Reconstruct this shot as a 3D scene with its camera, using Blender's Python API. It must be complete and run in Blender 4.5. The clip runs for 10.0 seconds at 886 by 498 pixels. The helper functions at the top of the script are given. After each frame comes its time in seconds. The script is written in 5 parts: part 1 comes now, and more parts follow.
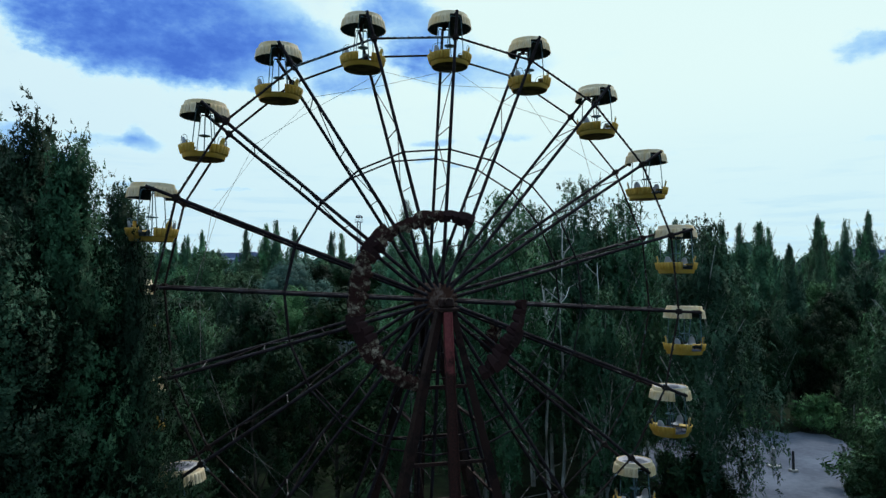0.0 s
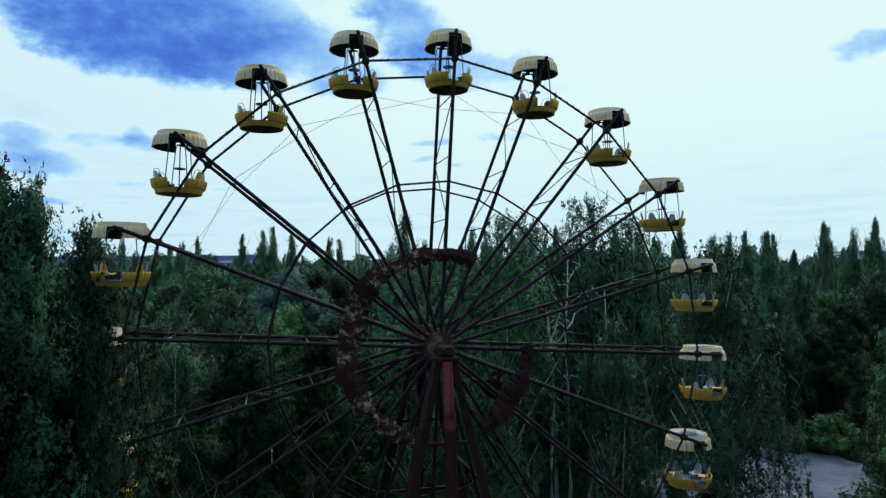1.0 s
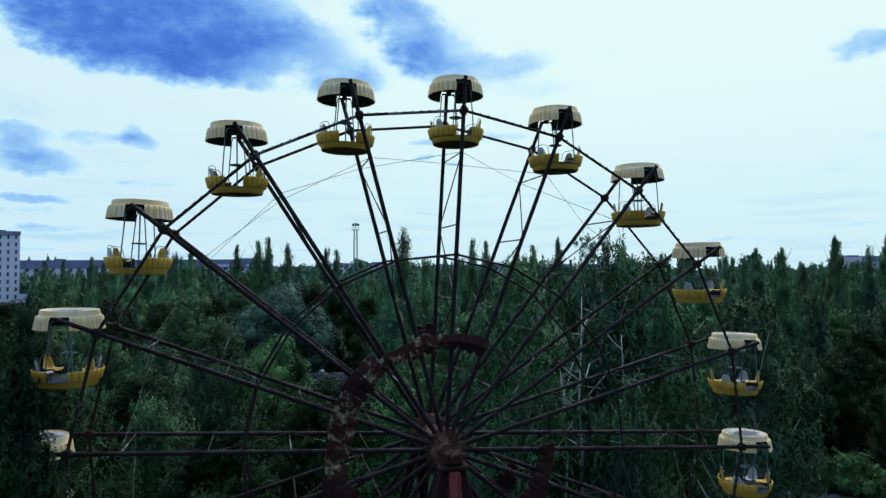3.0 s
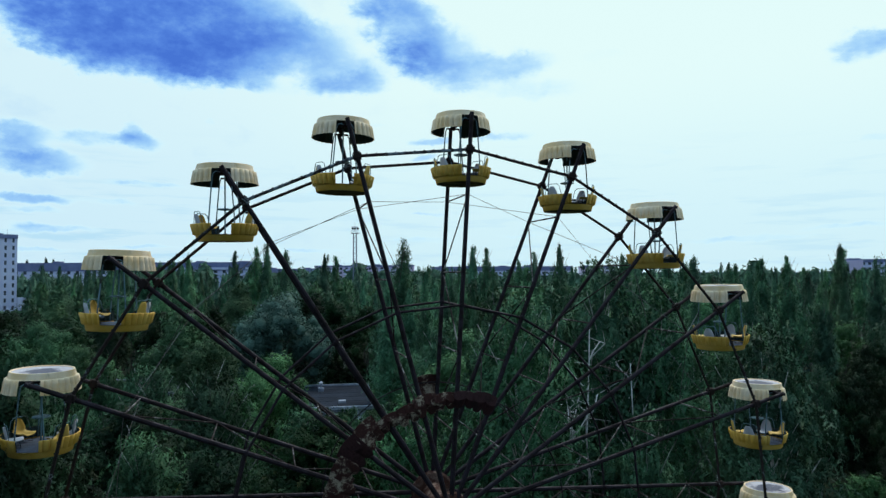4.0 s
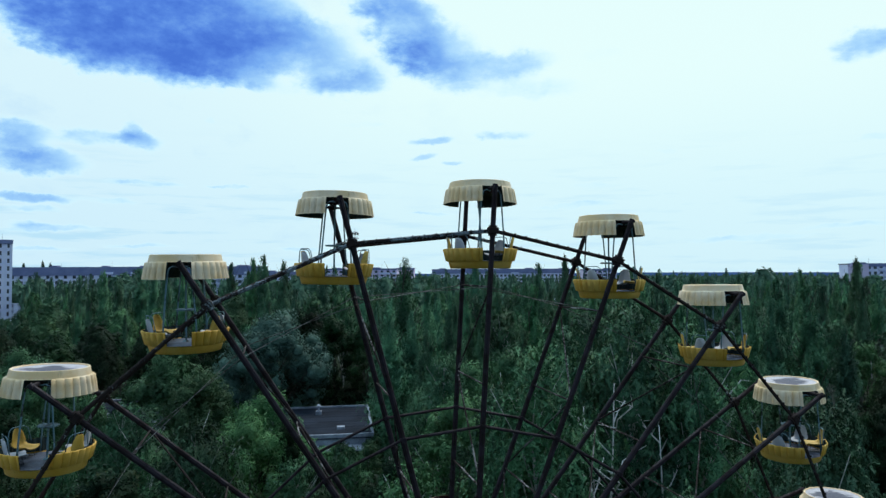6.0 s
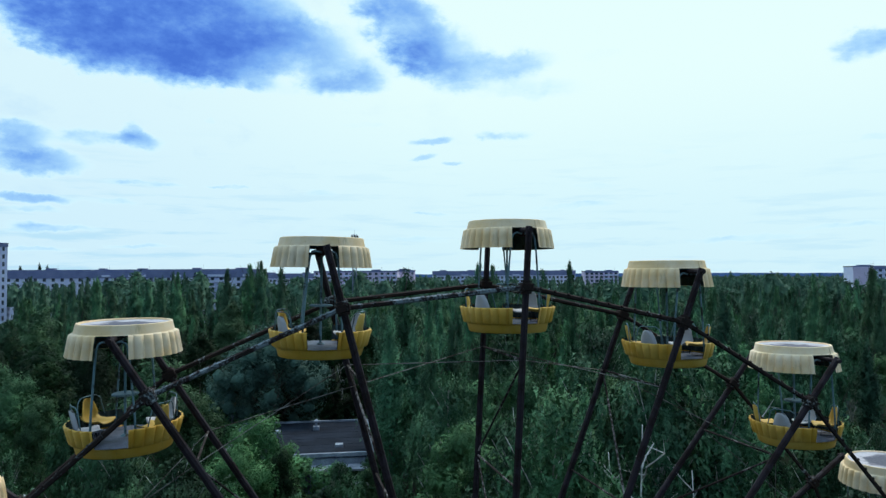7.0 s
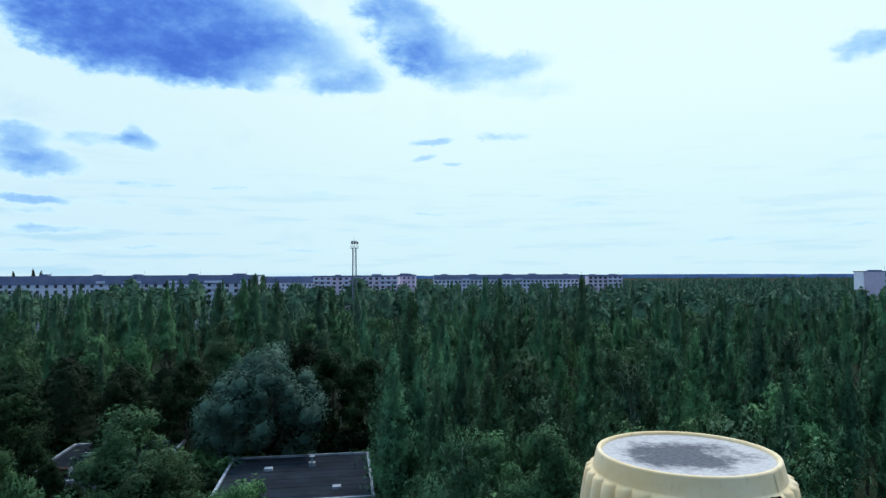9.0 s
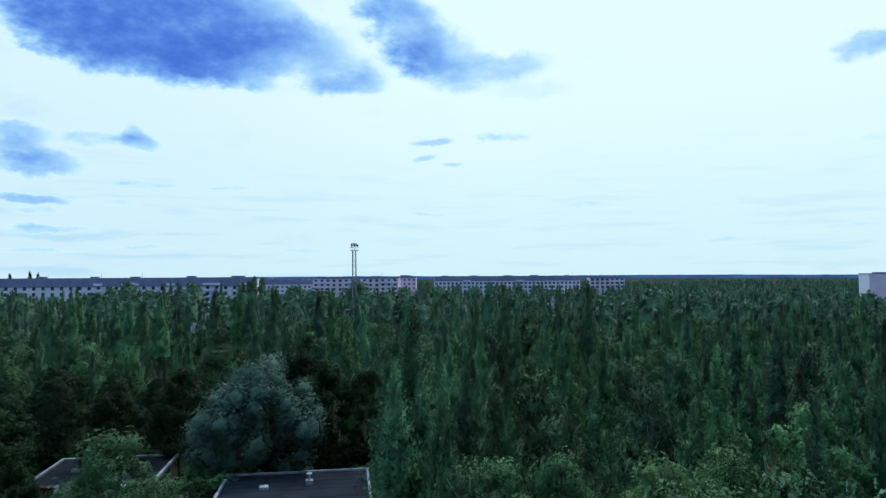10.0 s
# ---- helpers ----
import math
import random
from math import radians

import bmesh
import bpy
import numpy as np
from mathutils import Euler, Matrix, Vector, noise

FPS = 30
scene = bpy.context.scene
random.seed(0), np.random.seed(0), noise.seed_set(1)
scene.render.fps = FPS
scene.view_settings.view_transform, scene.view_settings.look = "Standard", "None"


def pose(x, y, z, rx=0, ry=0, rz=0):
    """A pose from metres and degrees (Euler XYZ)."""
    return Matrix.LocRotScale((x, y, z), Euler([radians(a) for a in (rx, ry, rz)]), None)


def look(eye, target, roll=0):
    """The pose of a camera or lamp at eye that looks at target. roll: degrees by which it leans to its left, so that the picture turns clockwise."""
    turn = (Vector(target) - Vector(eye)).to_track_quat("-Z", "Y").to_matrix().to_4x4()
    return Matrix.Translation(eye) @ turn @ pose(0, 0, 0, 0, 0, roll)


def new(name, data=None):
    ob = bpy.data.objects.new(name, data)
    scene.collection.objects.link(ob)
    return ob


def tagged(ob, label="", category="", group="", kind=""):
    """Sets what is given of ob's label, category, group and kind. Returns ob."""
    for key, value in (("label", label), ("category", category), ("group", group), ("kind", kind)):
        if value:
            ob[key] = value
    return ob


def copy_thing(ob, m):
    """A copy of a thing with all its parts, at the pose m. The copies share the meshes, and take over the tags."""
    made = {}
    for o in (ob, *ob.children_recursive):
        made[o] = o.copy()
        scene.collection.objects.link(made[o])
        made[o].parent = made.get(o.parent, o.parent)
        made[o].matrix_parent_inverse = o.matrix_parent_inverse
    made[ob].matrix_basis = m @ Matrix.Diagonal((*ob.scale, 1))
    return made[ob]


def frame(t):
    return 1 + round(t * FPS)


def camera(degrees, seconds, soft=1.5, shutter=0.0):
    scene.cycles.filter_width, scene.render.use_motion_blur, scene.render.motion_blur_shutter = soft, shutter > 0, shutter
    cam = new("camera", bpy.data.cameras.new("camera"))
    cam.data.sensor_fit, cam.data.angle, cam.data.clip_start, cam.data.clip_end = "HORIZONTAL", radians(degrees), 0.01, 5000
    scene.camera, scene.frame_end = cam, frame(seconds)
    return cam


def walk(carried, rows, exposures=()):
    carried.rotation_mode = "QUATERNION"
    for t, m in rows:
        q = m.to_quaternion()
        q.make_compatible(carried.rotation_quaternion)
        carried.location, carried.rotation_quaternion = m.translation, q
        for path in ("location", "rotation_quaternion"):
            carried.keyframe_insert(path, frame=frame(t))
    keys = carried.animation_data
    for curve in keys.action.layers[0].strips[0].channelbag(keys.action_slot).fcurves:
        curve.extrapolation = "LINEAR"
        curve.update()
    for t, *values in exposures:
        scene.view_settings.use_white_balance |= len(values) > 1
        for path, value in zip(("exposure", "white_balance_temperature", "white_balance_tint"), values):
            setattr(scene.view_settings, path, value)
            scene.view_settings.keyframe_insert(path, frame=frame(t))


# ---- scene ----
from itertools import product

# ---------------------------------------------------------------- camera
cam = camera(66.3, 10.0, soft=1.4)
ROWS = [
    (0.0, -6.45, -26.82, 15.69, -14.24, 2.00, -0.33),
    (0.5, -6.14, -25.73, 16.56, -14.26, 1.97, -0.43),
    (1.0, -5.87, -24.68, 17.28, -14.29, 1.94, -0.46),
    (1.5, -5.67, -23.76, 18.00, -14.31, 1.93, -0.45),
    (2.0, -5.52, -22.98, 18.67, -14.34, 1.90, -0.42),
    (2.5, -5.37, -22.10, 19.33, -14.39, 1.86, -0.36),
    (4.0, -5.00, -19.82, 21.52, -14.45, 1.87, -0.30),
    (4.5, -4.87, -19.08, 22.23, -14.54, 1.85, -0.27),
    (5.0, -4.77, -18.38, 22.90, -14.49, 1.84, -0.23),
    (5.5, -4.65, -17.55, 23.50, -14.43, 1.80, -0.27),
    (5.7, -4.56, -17.00, 23.75, -14.43, 1.80, -0.28),
    (6.8, -3.94, -13.25, 25.08, -14.43, 1.83, -0.30),
    (7.0, -3.83, -12.53, 25.33, -14.43, 1.83, -0.30),
    (7.5, -3.56, -10.76, 25.94, -14.43, 1.84, -0.34),
    (8.0, -3.27, -8.76, 26.57, -14.45, 1.85, -0.40),
    (8.5, -3.02, -6.96, 27.21, -14.42, 1.87, -0.36),
    (9.0, -2.79, -5.18, 27.84, -14.41, 1.89, -0.35),
    (9.5, -2.53, -3.40, 28.38, -14.40, 1.90, -0.34),
    (10.0, -2.26, -1.65, 28.84, -14.40, 1.91, -0.34),
]
walk(cam, [(t, pose(x, y, z, 0, 0, yaw) @ pose(0, 0, 0, 90 + pitch, 0, 0) @ pose(0, 0, 0, 0, 0, roll))
           for t, x, y, z, yaw, pitch, roll in ROWS],
     exposures=[(0.0, 0.0), (2.5, 0.0), (7.0, 0.06), (10.0, 0.06)])

# plan directions: AHEAD along the flight, ASIDE to its right, from the start point
YAW = radians(-14.4)
AHEAD = Vector((-math.sin(YAW), math.cos(YAW), 0))
ASIDE = Vector((math.cos(YAW), math.sin(YAW), 0))
START = Vector((-6.46, -26.91, 0))


def plan(u, v):
    return START + ASIDE * u + AHEAD * v


# ---------------------------------------------------------------- sky and sun
SUN_ELEV, SUN_AZ = radians(56), math.atan2(AHEAD.x, AHEAD.y) + radians(22)
SKY_GAIN = 1.0


def make_world():
    world = bpy.data.worlds.new("sky")
    world.use_nodes = True
    scene.world = world
    nt = world.node_tree
    nt.nodes.clear()

    def node(kind, **props):
        n = nt.nodes.new(kind)
        for k, v in props.items():
            if k == "operation":
                n.operation = v
        return n

    def put(sock, v):
        if isinstance(v, bpy.types.NodeSocket):
            nt.links.new(v, sock)
        else:
            sock.default_value = v

    def m(op, a, b=0.0, clamp=False):
        n = node("ShaderNodeMath", operation=op)
        n.use_clamp = clamp
        put(n.inputs[0], a)
        put(n.inputs[1], b)
        return n.outputs[0]

    def mix(f, a, b):
        n = nt.nodes.new("ShaderNodeMix")
        n.data_type = "RGBA"
        put(n.inputs[0], f)
        put(n.inputs[6], a)
        put(n.inputs[7], b)
        return n.outputs[2]

    def ramp(v, lo, hi):
        n = nt.nodes.new("ShaderNodeMapRange")
        n.interpolation_type = "SMOOTHSTEP"
        put(n.inputs[0], v)
        n.inputs[1].default_value, n.inputs[2].default_value = lo, hi
        return n.outputs[0]

    coord = nt.nodes.new("ShaderNodeTexCoord").outputs["Generated"]
    turn = nt.nodes.new("ShaderNodeVectorRotate")
    turn.rotation_type = "Z_AXIS"
    put(turn.inputs["Vector"], coord)
    turn.inputs["Angle"].default_value = -YAW
    sep = nt.nodes.new("ShaderNodeSeparateXYZ")
    put(sep.inputs[0], turn.outputs[0])
    X, Y, Z = sep.outputs
    az = m("ARCTAN2", X, Y)                      # to the right of AHEAD
    el = m("ARCSINE", m("MINIMUM", m("MAXIMUM", Z, -1.0), 1.0))

    def fbm(sx, sy, detail, rough, off):
        c = nt.nodes.new("ShaderNodeCombineXYZ")
        put(c.inputs[0], m("MULTIPLY", az, sx))
        put(c.inputs[1], m("MULTIPLY", el, sy))
        c.inputs[2].default_value = off
        n = nt.nodes.new("ShaderNodeTexNoise")
        put(n.inputs["Vector"], c.outputs[0])
        n.inputs["Scale"].default_value = 1.0
        n.inputs["Detail"].default_value = detail
        n.inputs["Roughness"].default_value = rough
        return m("SUBTRACT", n.outputs["Fac"], 0.5)

    n_big = fbm(9, 16, 6, 0.6, 1.3)
    n_fine = fbm(26, 46, 5, 0.62, 7.7)
    n_str = fbm(7, 70, 5, 0.6, 3.1)

    # clouds: azimuth, elevation, half sizes (degrees), slope, thickness
    clouds = [
        (-22.0, 18.7, 9.86, 4.21, -0.00, 0.88), (-30.0, 17.6, 6.08, 2.15, -0.22, 0.72), (-13.3, 18.1, 6.33, 2.23, 0.12, 0.58), (-21.6, 16.1, 8.67, 1.51, -0.00, 0.60),
        (-26.0, 20.7, 12.74, 3.86, 0.00, 0.66), (-16.9, 20.3, 7.00, 3.20, 0.00, 0.35), (-8.7, 16.3, 4.66, 1.98, 0.00, 0.42), (-10.1, 15.2, 2.78, 1.13, 0.00, 0.34),
        (-6.8, 15.5, 2.35, 1.23, 0.00, 0.36), (-15.3, 14.9, 3.55, 0.74, -0.10, 0.26), (-16.9, 15.3, 2.62, 0.82, -0.10, 0.26), (-3.1, 19.9, 4.05, 3.81, -0.50, 0.55),
        (-2.1, 17.7, 3.34, 1.53, -0.20, 0.45), (-4.5, 21.1, 4.27, 2.86, -0.30, 0.30), (4.6, 16.9, 5.6, 1.3, 0.05, 0.46), (6.5, 15.0, 7.2, 1.1, 0.00, 0.22),
        (1.2, 15.6, 2.86, 0.86, 0.00, 0.25), (0.3, 18.2, 3.82, 1.91, 0.00, 0.40), (-32.1, 10.2, 1.9, 1.05, 0.00, 0.50), (-31.1, 8.0, 3.6, 1.06, 0.02, 0.60),
        (-32.1, 8.9, 2.74, 0.97, 0.00, 0.50), (-27.8, 10.1, 3.2, 0.75, 0.00, 0.40), (-24.3, 10.0, 2.1, 0.87, 0.00, 0.52), (-24.6, 10.8, 1.2, 0.87, 0.00, 0.38),
        (-31.5, 5.4, 3.47, 0.45, -0.03, 0.55), (-31.1, 4.6, 2.10, 0.33, 0.00, 0.35), (-26.1, 5.4, 2.12, 0.34, -0.06, 0.36), (-30.0, 3.3, 3.94, 0.37, 0.02, 0.42),
        (-31.8, 3.6, 1.72, 0.28, 0.00, 0.30), (-23.8, 6.8, 3.40, 0.26, 0.00, 0.38), (-17.5, 6.8, 2.17, 0.23, 0.00, 0.38), (-0.7, 10.9, 2.29, 0.43, 0.06, 0.42),
        (5.3, 11.2, 2.65, 0.52, -0.05, 0.42), (-1.4, 9.5, 1.43, 0.29, 0.10, 0.36), (0.9, 9.0, 1.15, 0.24, 0.00, 0.36), (-10.1, 6.5, 1.67, 0.42, 0.00, 0.26),
        (10.7, 5.3, 4.38, 0.33, 0.07, 0.31), (-0.9, 4.8, 2.15, 0.19, 0.00, 0.30), (-19.0, 12.0, 0.60, 0.32, 0.00, 0.22), (-14.2, 12.7, 1.35, 0.19, 0.00, 0.18),
        (32.9, 16.0, 3.03, 0.96, 0.05, 0.46), (31.9, 15.0, 1.72, 0.57, 0.00, 0.30), (18.3, 9.5, 1.12, 0.27, 0.00, 0.22), (32.9, 9.3, 1.68, 0.32, 0.00, 0.25),
        (-6.8, 12.2, 2.82, 0.28, 0.00, 0.20), (24.5, 2.4, 5.93, 0.35, 0.03, 0.24), (30.8, 3.1, 4.23, 0.29, 0.03, 0.24), (6.9, 2.9, 2.82, 0.19, 0.00, 0.25),
        (-2.1, 2.6, 3.34, 0.33, 0.00, 0.30), (-10.6, 1.8, 3.69, 0.28, 0.00, 0.28), (-24.0, 2.0, 3.19, 0.22, 0.00, 0.30), (-31.1, 1.8, 3.15, 0.25, 0.00, 0.30),
        (12.5, 6.9, 2.73, 0.37, 0.00, 0.18), (13.4, 17.3, 2.71, 0.65, 0.00, 0.12),
    ]

    warp_x = m("ADD", m("MULTIPLY", n_big, 0.075), m("MULTIPLY", n_fine, 0.06))
    warp_y = m("ADD", m("MULTIPLY", fbm(11, 15, 5, 0.6, 21.0), 0.045), m("MULTIPLY", fbm(30, 44, 5, 0.62, 33.0), 0.040))
    thick = None
    for a, e, ra, re, slope, wt in clouds:
        small = min(1.0, 0.25 + re / 3.0)
        dx = m("ADD", m("SUBTRACT", az, radians(a)), m("MULTIPLY", warp_x, small))
        dy = m("SUBTRACT", m("ADD", m("SUBTRACT", el, radians(e)), m("MULTIPLY", warp_y, small)), m("MULTIPLY", dx, slope))
        px, py = m("DIVIDE", dx, radians(ra)), m("DIVIDE", dy, radians(re))
        rad = m("SQRT", m("ADD", m("MULTIPLY", px, px), m("MULTIPLY", py, py)))
        v = m("MULTIPLY", m("SUBTRACT", 1.0, ramp(rad, 0.35, 1.3)), min(wt, 0.94))
        clear = m("SUBTRACT", 1.0, v)
        thick = clear if thick is None else m("MULTIPLY", thick, clear)
    thick = m("SUBTRACT", 1.0, thick)
    puff = m("ADD", m("MULTIPLY", n_big, 0.75), m("ADD", m("MULTIPLY", n_fine, 0.36), m("MULTIPLY", fbm(64, 100, 4, 0.65, 12.4), 0.12)))
    thick = m("ADD", thick, m("MULTIPLY", puff, m("MINIMUM", m("MULTIPLY", thick, 2.5), 1.0)))
    thick = m("MULTIPLY", m("MAXIMUM", thick, 0.0), ramp(Y, -0.1, 0.3))

    nishita = nt.nodes.new("ShaderNodeTexSky")
    nishita.sky_type = "NISHITA"
    nishita.sun_disc = False
    nishita.sun_elevation, nishita.sun_rotation = SUN_ELEV, SUN_AZ
    blue = nt.nodes.new("ShaderNodeMix")
    blue.data_type, blue.blend_type = "RGBA", "MULTIPLY"
    blue.inputs[0].default_value = 1.0
    put(blue.inputs[6], nishita.outputs[0])
    blue.inputs[7].default_value = (0.06, 0.06, 0.06, 1)

    veil = mix(ramp(el, 0.0, 0.30), (0.64, 0.89, 0.98, 1), (0.79, 1.0, 0.985, 1))
    veil = mix(m("MULTIPLY", ramp(az, 0.05, -0.55), 0.45), veil, (0.60, 0.82, 0.985, 1))
    veil = mix(m("MULTIPLY", ramp(n_str, 0.0, 0.18), m("MULTIPLY", m("ADD", 0.42, m("MULTIPLY", ramp(az, -0.1, -0.5), 0.45)), m("SUBTRACT", 1.0, ramp(el, 0.04, 0.22)))),
               veil, (0.47, 0.76, 0.95, 1))
    veil = mix(m("MULTIPLY", ramp(n_big, 0.03, 0.3), m("MULTIPLY", 0.35, ramp(az, 0.15, -0.3))), veil, (0.42, 0.68, 0.95, 1))
    veil = mix(0.06, veil, blue.outputs[2])
    veil = mix(ramp(el, 0.42, 0.80), veil, (0.80, 1.14, 1.42, 1))
    away = ramp(Y, 0.25, -0.55)
    veil = mix(m("MULTIPLY", m("MULTIPLY", away, 0.88), m("SUBTRACT", 1.0, ramp(el, 0.7, 1.2))), veil, (0.125, 0.235, 0.42, 1))
    tone = nt.nodes.new("ShaderNodeValToRGB")
    stops = [(0.0, (0.76, 0.985, 0.99)), (0.25, (0.60, 0.87, 0.99)), (0.50, (0.36, 0.64, 0.95)), (0.72, (0.19, 0.42, 0.87)), (0.90, (0.090, 0.235, 0.73)), (1.0, (0.062, 0.175, 0.65))]
    while len(tone.color_ramp.elements) < len(stops):
        tone.color_ramp.elements.new(0.5)
    for el_, (p_, c_) in zip(tone.color_ramp.elements, stops):
        el_.position, el_.color = p_, (*c_, 1)
    put(tone.inputs[0], thick)
    col = mix(ramp(thick, 0.05, 0.40), veil, tone.outputs[0])
    below = ramp(el, -0.02, -0.10)
    col = mix(below, col, (0.03, 0.05, 0.05, 1))
    bg = nt.nodes.new("ShaderNodeBackground")
    put(bg.inputs["Color"], col)
    bg.inputs["Strength"].default_value = SKY_GAIN
    out = nt.nodes.new("ShaderNodeOutputWorld")
    put(out.inputs["Surface"], bg.outputs[0])


make_world()
sun_data = bpy.data.lights.new("sun", "SUN")
sun_data.energy, sun_data.angle, sun_data.color = 1.8, radians(12), (1.0, 0.97, 0.9)
sun = new("sun", sun_data)
sun_dir = Vector((math.sin(SUN_AZ) * math.cos(SUN_ELEV), math.cos(SUN_AZ) * math.cos(SUN_ELEV), math.sin(SUN_ELEV)))
sun.matrix_world = look(sun_dir * 100, (0, 0, 0))


# ---------------------------------------------------------------- materials
class Nodes:
    """A small wrapper to write node materials tersely."""

    def __init__(self, name):
        self.mat = bpy.data.materials.new(name)
        self.mat.use_nodes = True
        self.nt = self.mat.node_tree
        self.bsdf = self.nt.nodes["Principled BSDF"]
        self.out = self.nt.nodes["Material Output"]

    def put(self, sock, v):
        if isinstance(v, bpy.types.NodeSocket):
            self.nt.links.new(v, sock)
        else:
            sock.default_value = v

    def math(self, op, a, b=0.0, clamp=False):
        n = self.nt.nodes.new("ShaderNodeMath")
        n.operation, n.use_clamp = op, clamp
        self.put(n.inputs[0], a)
        self.put(n.inputs[1], b)
        return n.outputs[0]

    def pos(self, local=True):
        if local:
            return self.nt.nodes.new("ShaderNodeTexCoord").outputs["Object"]
        return self.nt.nodes.new("ShaderNodeNewGeometry").outputs["Position"]

    def stretch(self, vec, s):
        n = self.nt.nodes.new("ShaderNodeMapping")
        self.put(n.inputs["Vector"], vec)
        n.inputs["Scale"].default_value = s
        return n.outputs[0]

    def noise(self, vec, scale, detail=4, rough=0.55):
        n = self.nt.nodes.new("ShaderNodeTexNoise")
        self.put(n.inputs["Vector"], vec)
        n.inputs["Scale"].default_value = scale
        n.inputs["Detail"].default_value = detail
        n.inputs["Roughness"].default_value = rough
        return n.outputs["Fac"]

    def step(self, v, lo, hi):
        n = self.nt.nodes.new("ShaderNodeMapRange")
        n.interpolation_type = "SMOOTHSTEP"
        self.put(n.inputs[0], v)
        n.inputs[1].default_value, n.inputs[2].default_value = lo, hi
        return n.outputs[0]

    def mix(self, f, a, b):
        n = self.nt.nodes.new("ShaderNodeMix")
        n.data_type = "RGBA"
        self.put(n.inputs[0], f)
        self.put(n.inputs[6], a if isinstance(a, bpy.types.NodeSocket) else (*a, 1))
        self.put(n.inputs[7], b if isinstance(b, bpy.types.NodeSocket) else (*b, 1))
        return n.outputs[2]

    def hsv(self, col, h=0.5, s=1.0, v=1.0):
        n = self.nt.nodes.new("ShaderNodeHueSaturation")
        self.put(n.inputs["Hue"], h)
        self.put(n.inputs["Saturation"], s)
        self.put(n.inputs["Value"], v)
        self.put(n.inputs["Color"], col)
        return n.outputs[0]

    def bump(self, height, strength=0.3, distance=0.01):
        n = self.nt.nodes.new("ShaderNodeBump")
        n.inputs["Strength"].default_value = strength
        n.inputs["Distance"].default_value = distance
        self.put(n.inputs["Height"], height)
        self.nt.links.new(n.outputs[0], self.bsdf.inputs["Normal"])

    def rand(self):
        return self.nt.nodes.new("ShaderNodeObjectInfo").outputs["Random"]

    def island(self):
        return self.nt.nodes.new("ShaderNodeNewGeometry").outputs["Random Per Island"]

    def done(self, col, rough=0.8, metal=0.0, spec=0.5):
        self.put(self.bsdf.inputs["Base Color"], col)
        self.put(self.bsdf.inputs["Roughness"], rough)
        self.put(self.bsdf.inputs["Metallic"], metal)
        self.put(self.bsdf.inputs["Specular IOR Level"], spec)
        return self.mat


def rusty_paint(name, paint, rust_a, rust_b, amount, scale=3.0):
    n = Nodes(name)
    p = n.pos(False)
    big = n.noise(p, scale, 6, 0.65)
    fine = n.noise(p, scale * 11, 4, 0.6)
    rust = n.mix(n.step(fine, 0.3, 0.7), rust_a, rust_b)
    worn = n.step(n.math("ADD", big, n.math("MULTIPLY", n.math("SUBTRACT", fine, 0.5), 0.5)), amount - 0.08, amount + 0.06)
    col = n.mix(worn, rust, paint)
    n.bump(n.math("ADD", fine, n.math("MULTIPLY", worn, 0.6)), 0.4, 0.006)
    return n.done(col, n.math("SUBTRACT", 0.9, n.math("MULTIPLY", worn, 0.25)), 0.0, 0.22)


M = {}
M["spoke"] = rusty_paint("rusted_brown_steel", (0.020, 0.014, 0.020), (0.018, 0.010, 0.010), (0.010, 0.007, 0.009), 0.5)
M["rim"] = rusty_paint("dark_steel_with_flaking_blue_paint", (0.30, 0.36, 0.38), (0.032, 0.019, 0.016), (0.018, 0.014, 0.013), 0.66, 2.0)
M["rim_pale"] = rusty_paint("steel_with_pale_blue_flaking_paint", (0.19, 0.24, 0.27), (0.035, 0.022, 0.020), (0.018, 0.013, 0.013), 0.56, 3.0)
M["strut"] = rusty_paint("steel_with_grey_paint", (0.24, 0.23, 0.23), (0.026, 0.015, 0.013), (0.015, 0.010, 0.010), 0.60, 1.3)


def red_shaded_down():
    """Red paint over rust; the leg's shade further down is put into the colour."""
    n = Nodes("faded_red_painted_steel")
    height = n.nt.nodes.new("ShaderNodeSeparateXYZ")
    n.put(height.inputs[0], n.pos())
    p = n.pos(False)
    big, fine = n.noise(p, 1.3, 6, 0.65), n.noise(p, 14, 4, 0.6)
    old = n.mix(n.step(fine, 0.3, 0.7), (0.062, 0.020, 0.016), (0.026, 0.012, 0.010))
    red = n.mix(n.step(fine, 0.25, 0.75), (0.20, 0.036, 0.038), (0.30, 0.075, 0.070))
    # height mask: red near the bearing, the darker colour down the leg
    keep = n.step(n.math("ADD", n.math("MULTIPLY", n.math("ADD", height.outputs[2], 2.2), 0.20), big), 0.40, 0.62)
    n.bump(n.math("ADD", fine, n.math("MULTIPLY", keep, 0.6)), 0.4, 0.006)
    return n.done(n.mix(keep, old, red), n.math("SUBTRACT", 0.9, n.math("MULTIPLY", keep, 0.25)), 0.0, 0.22)


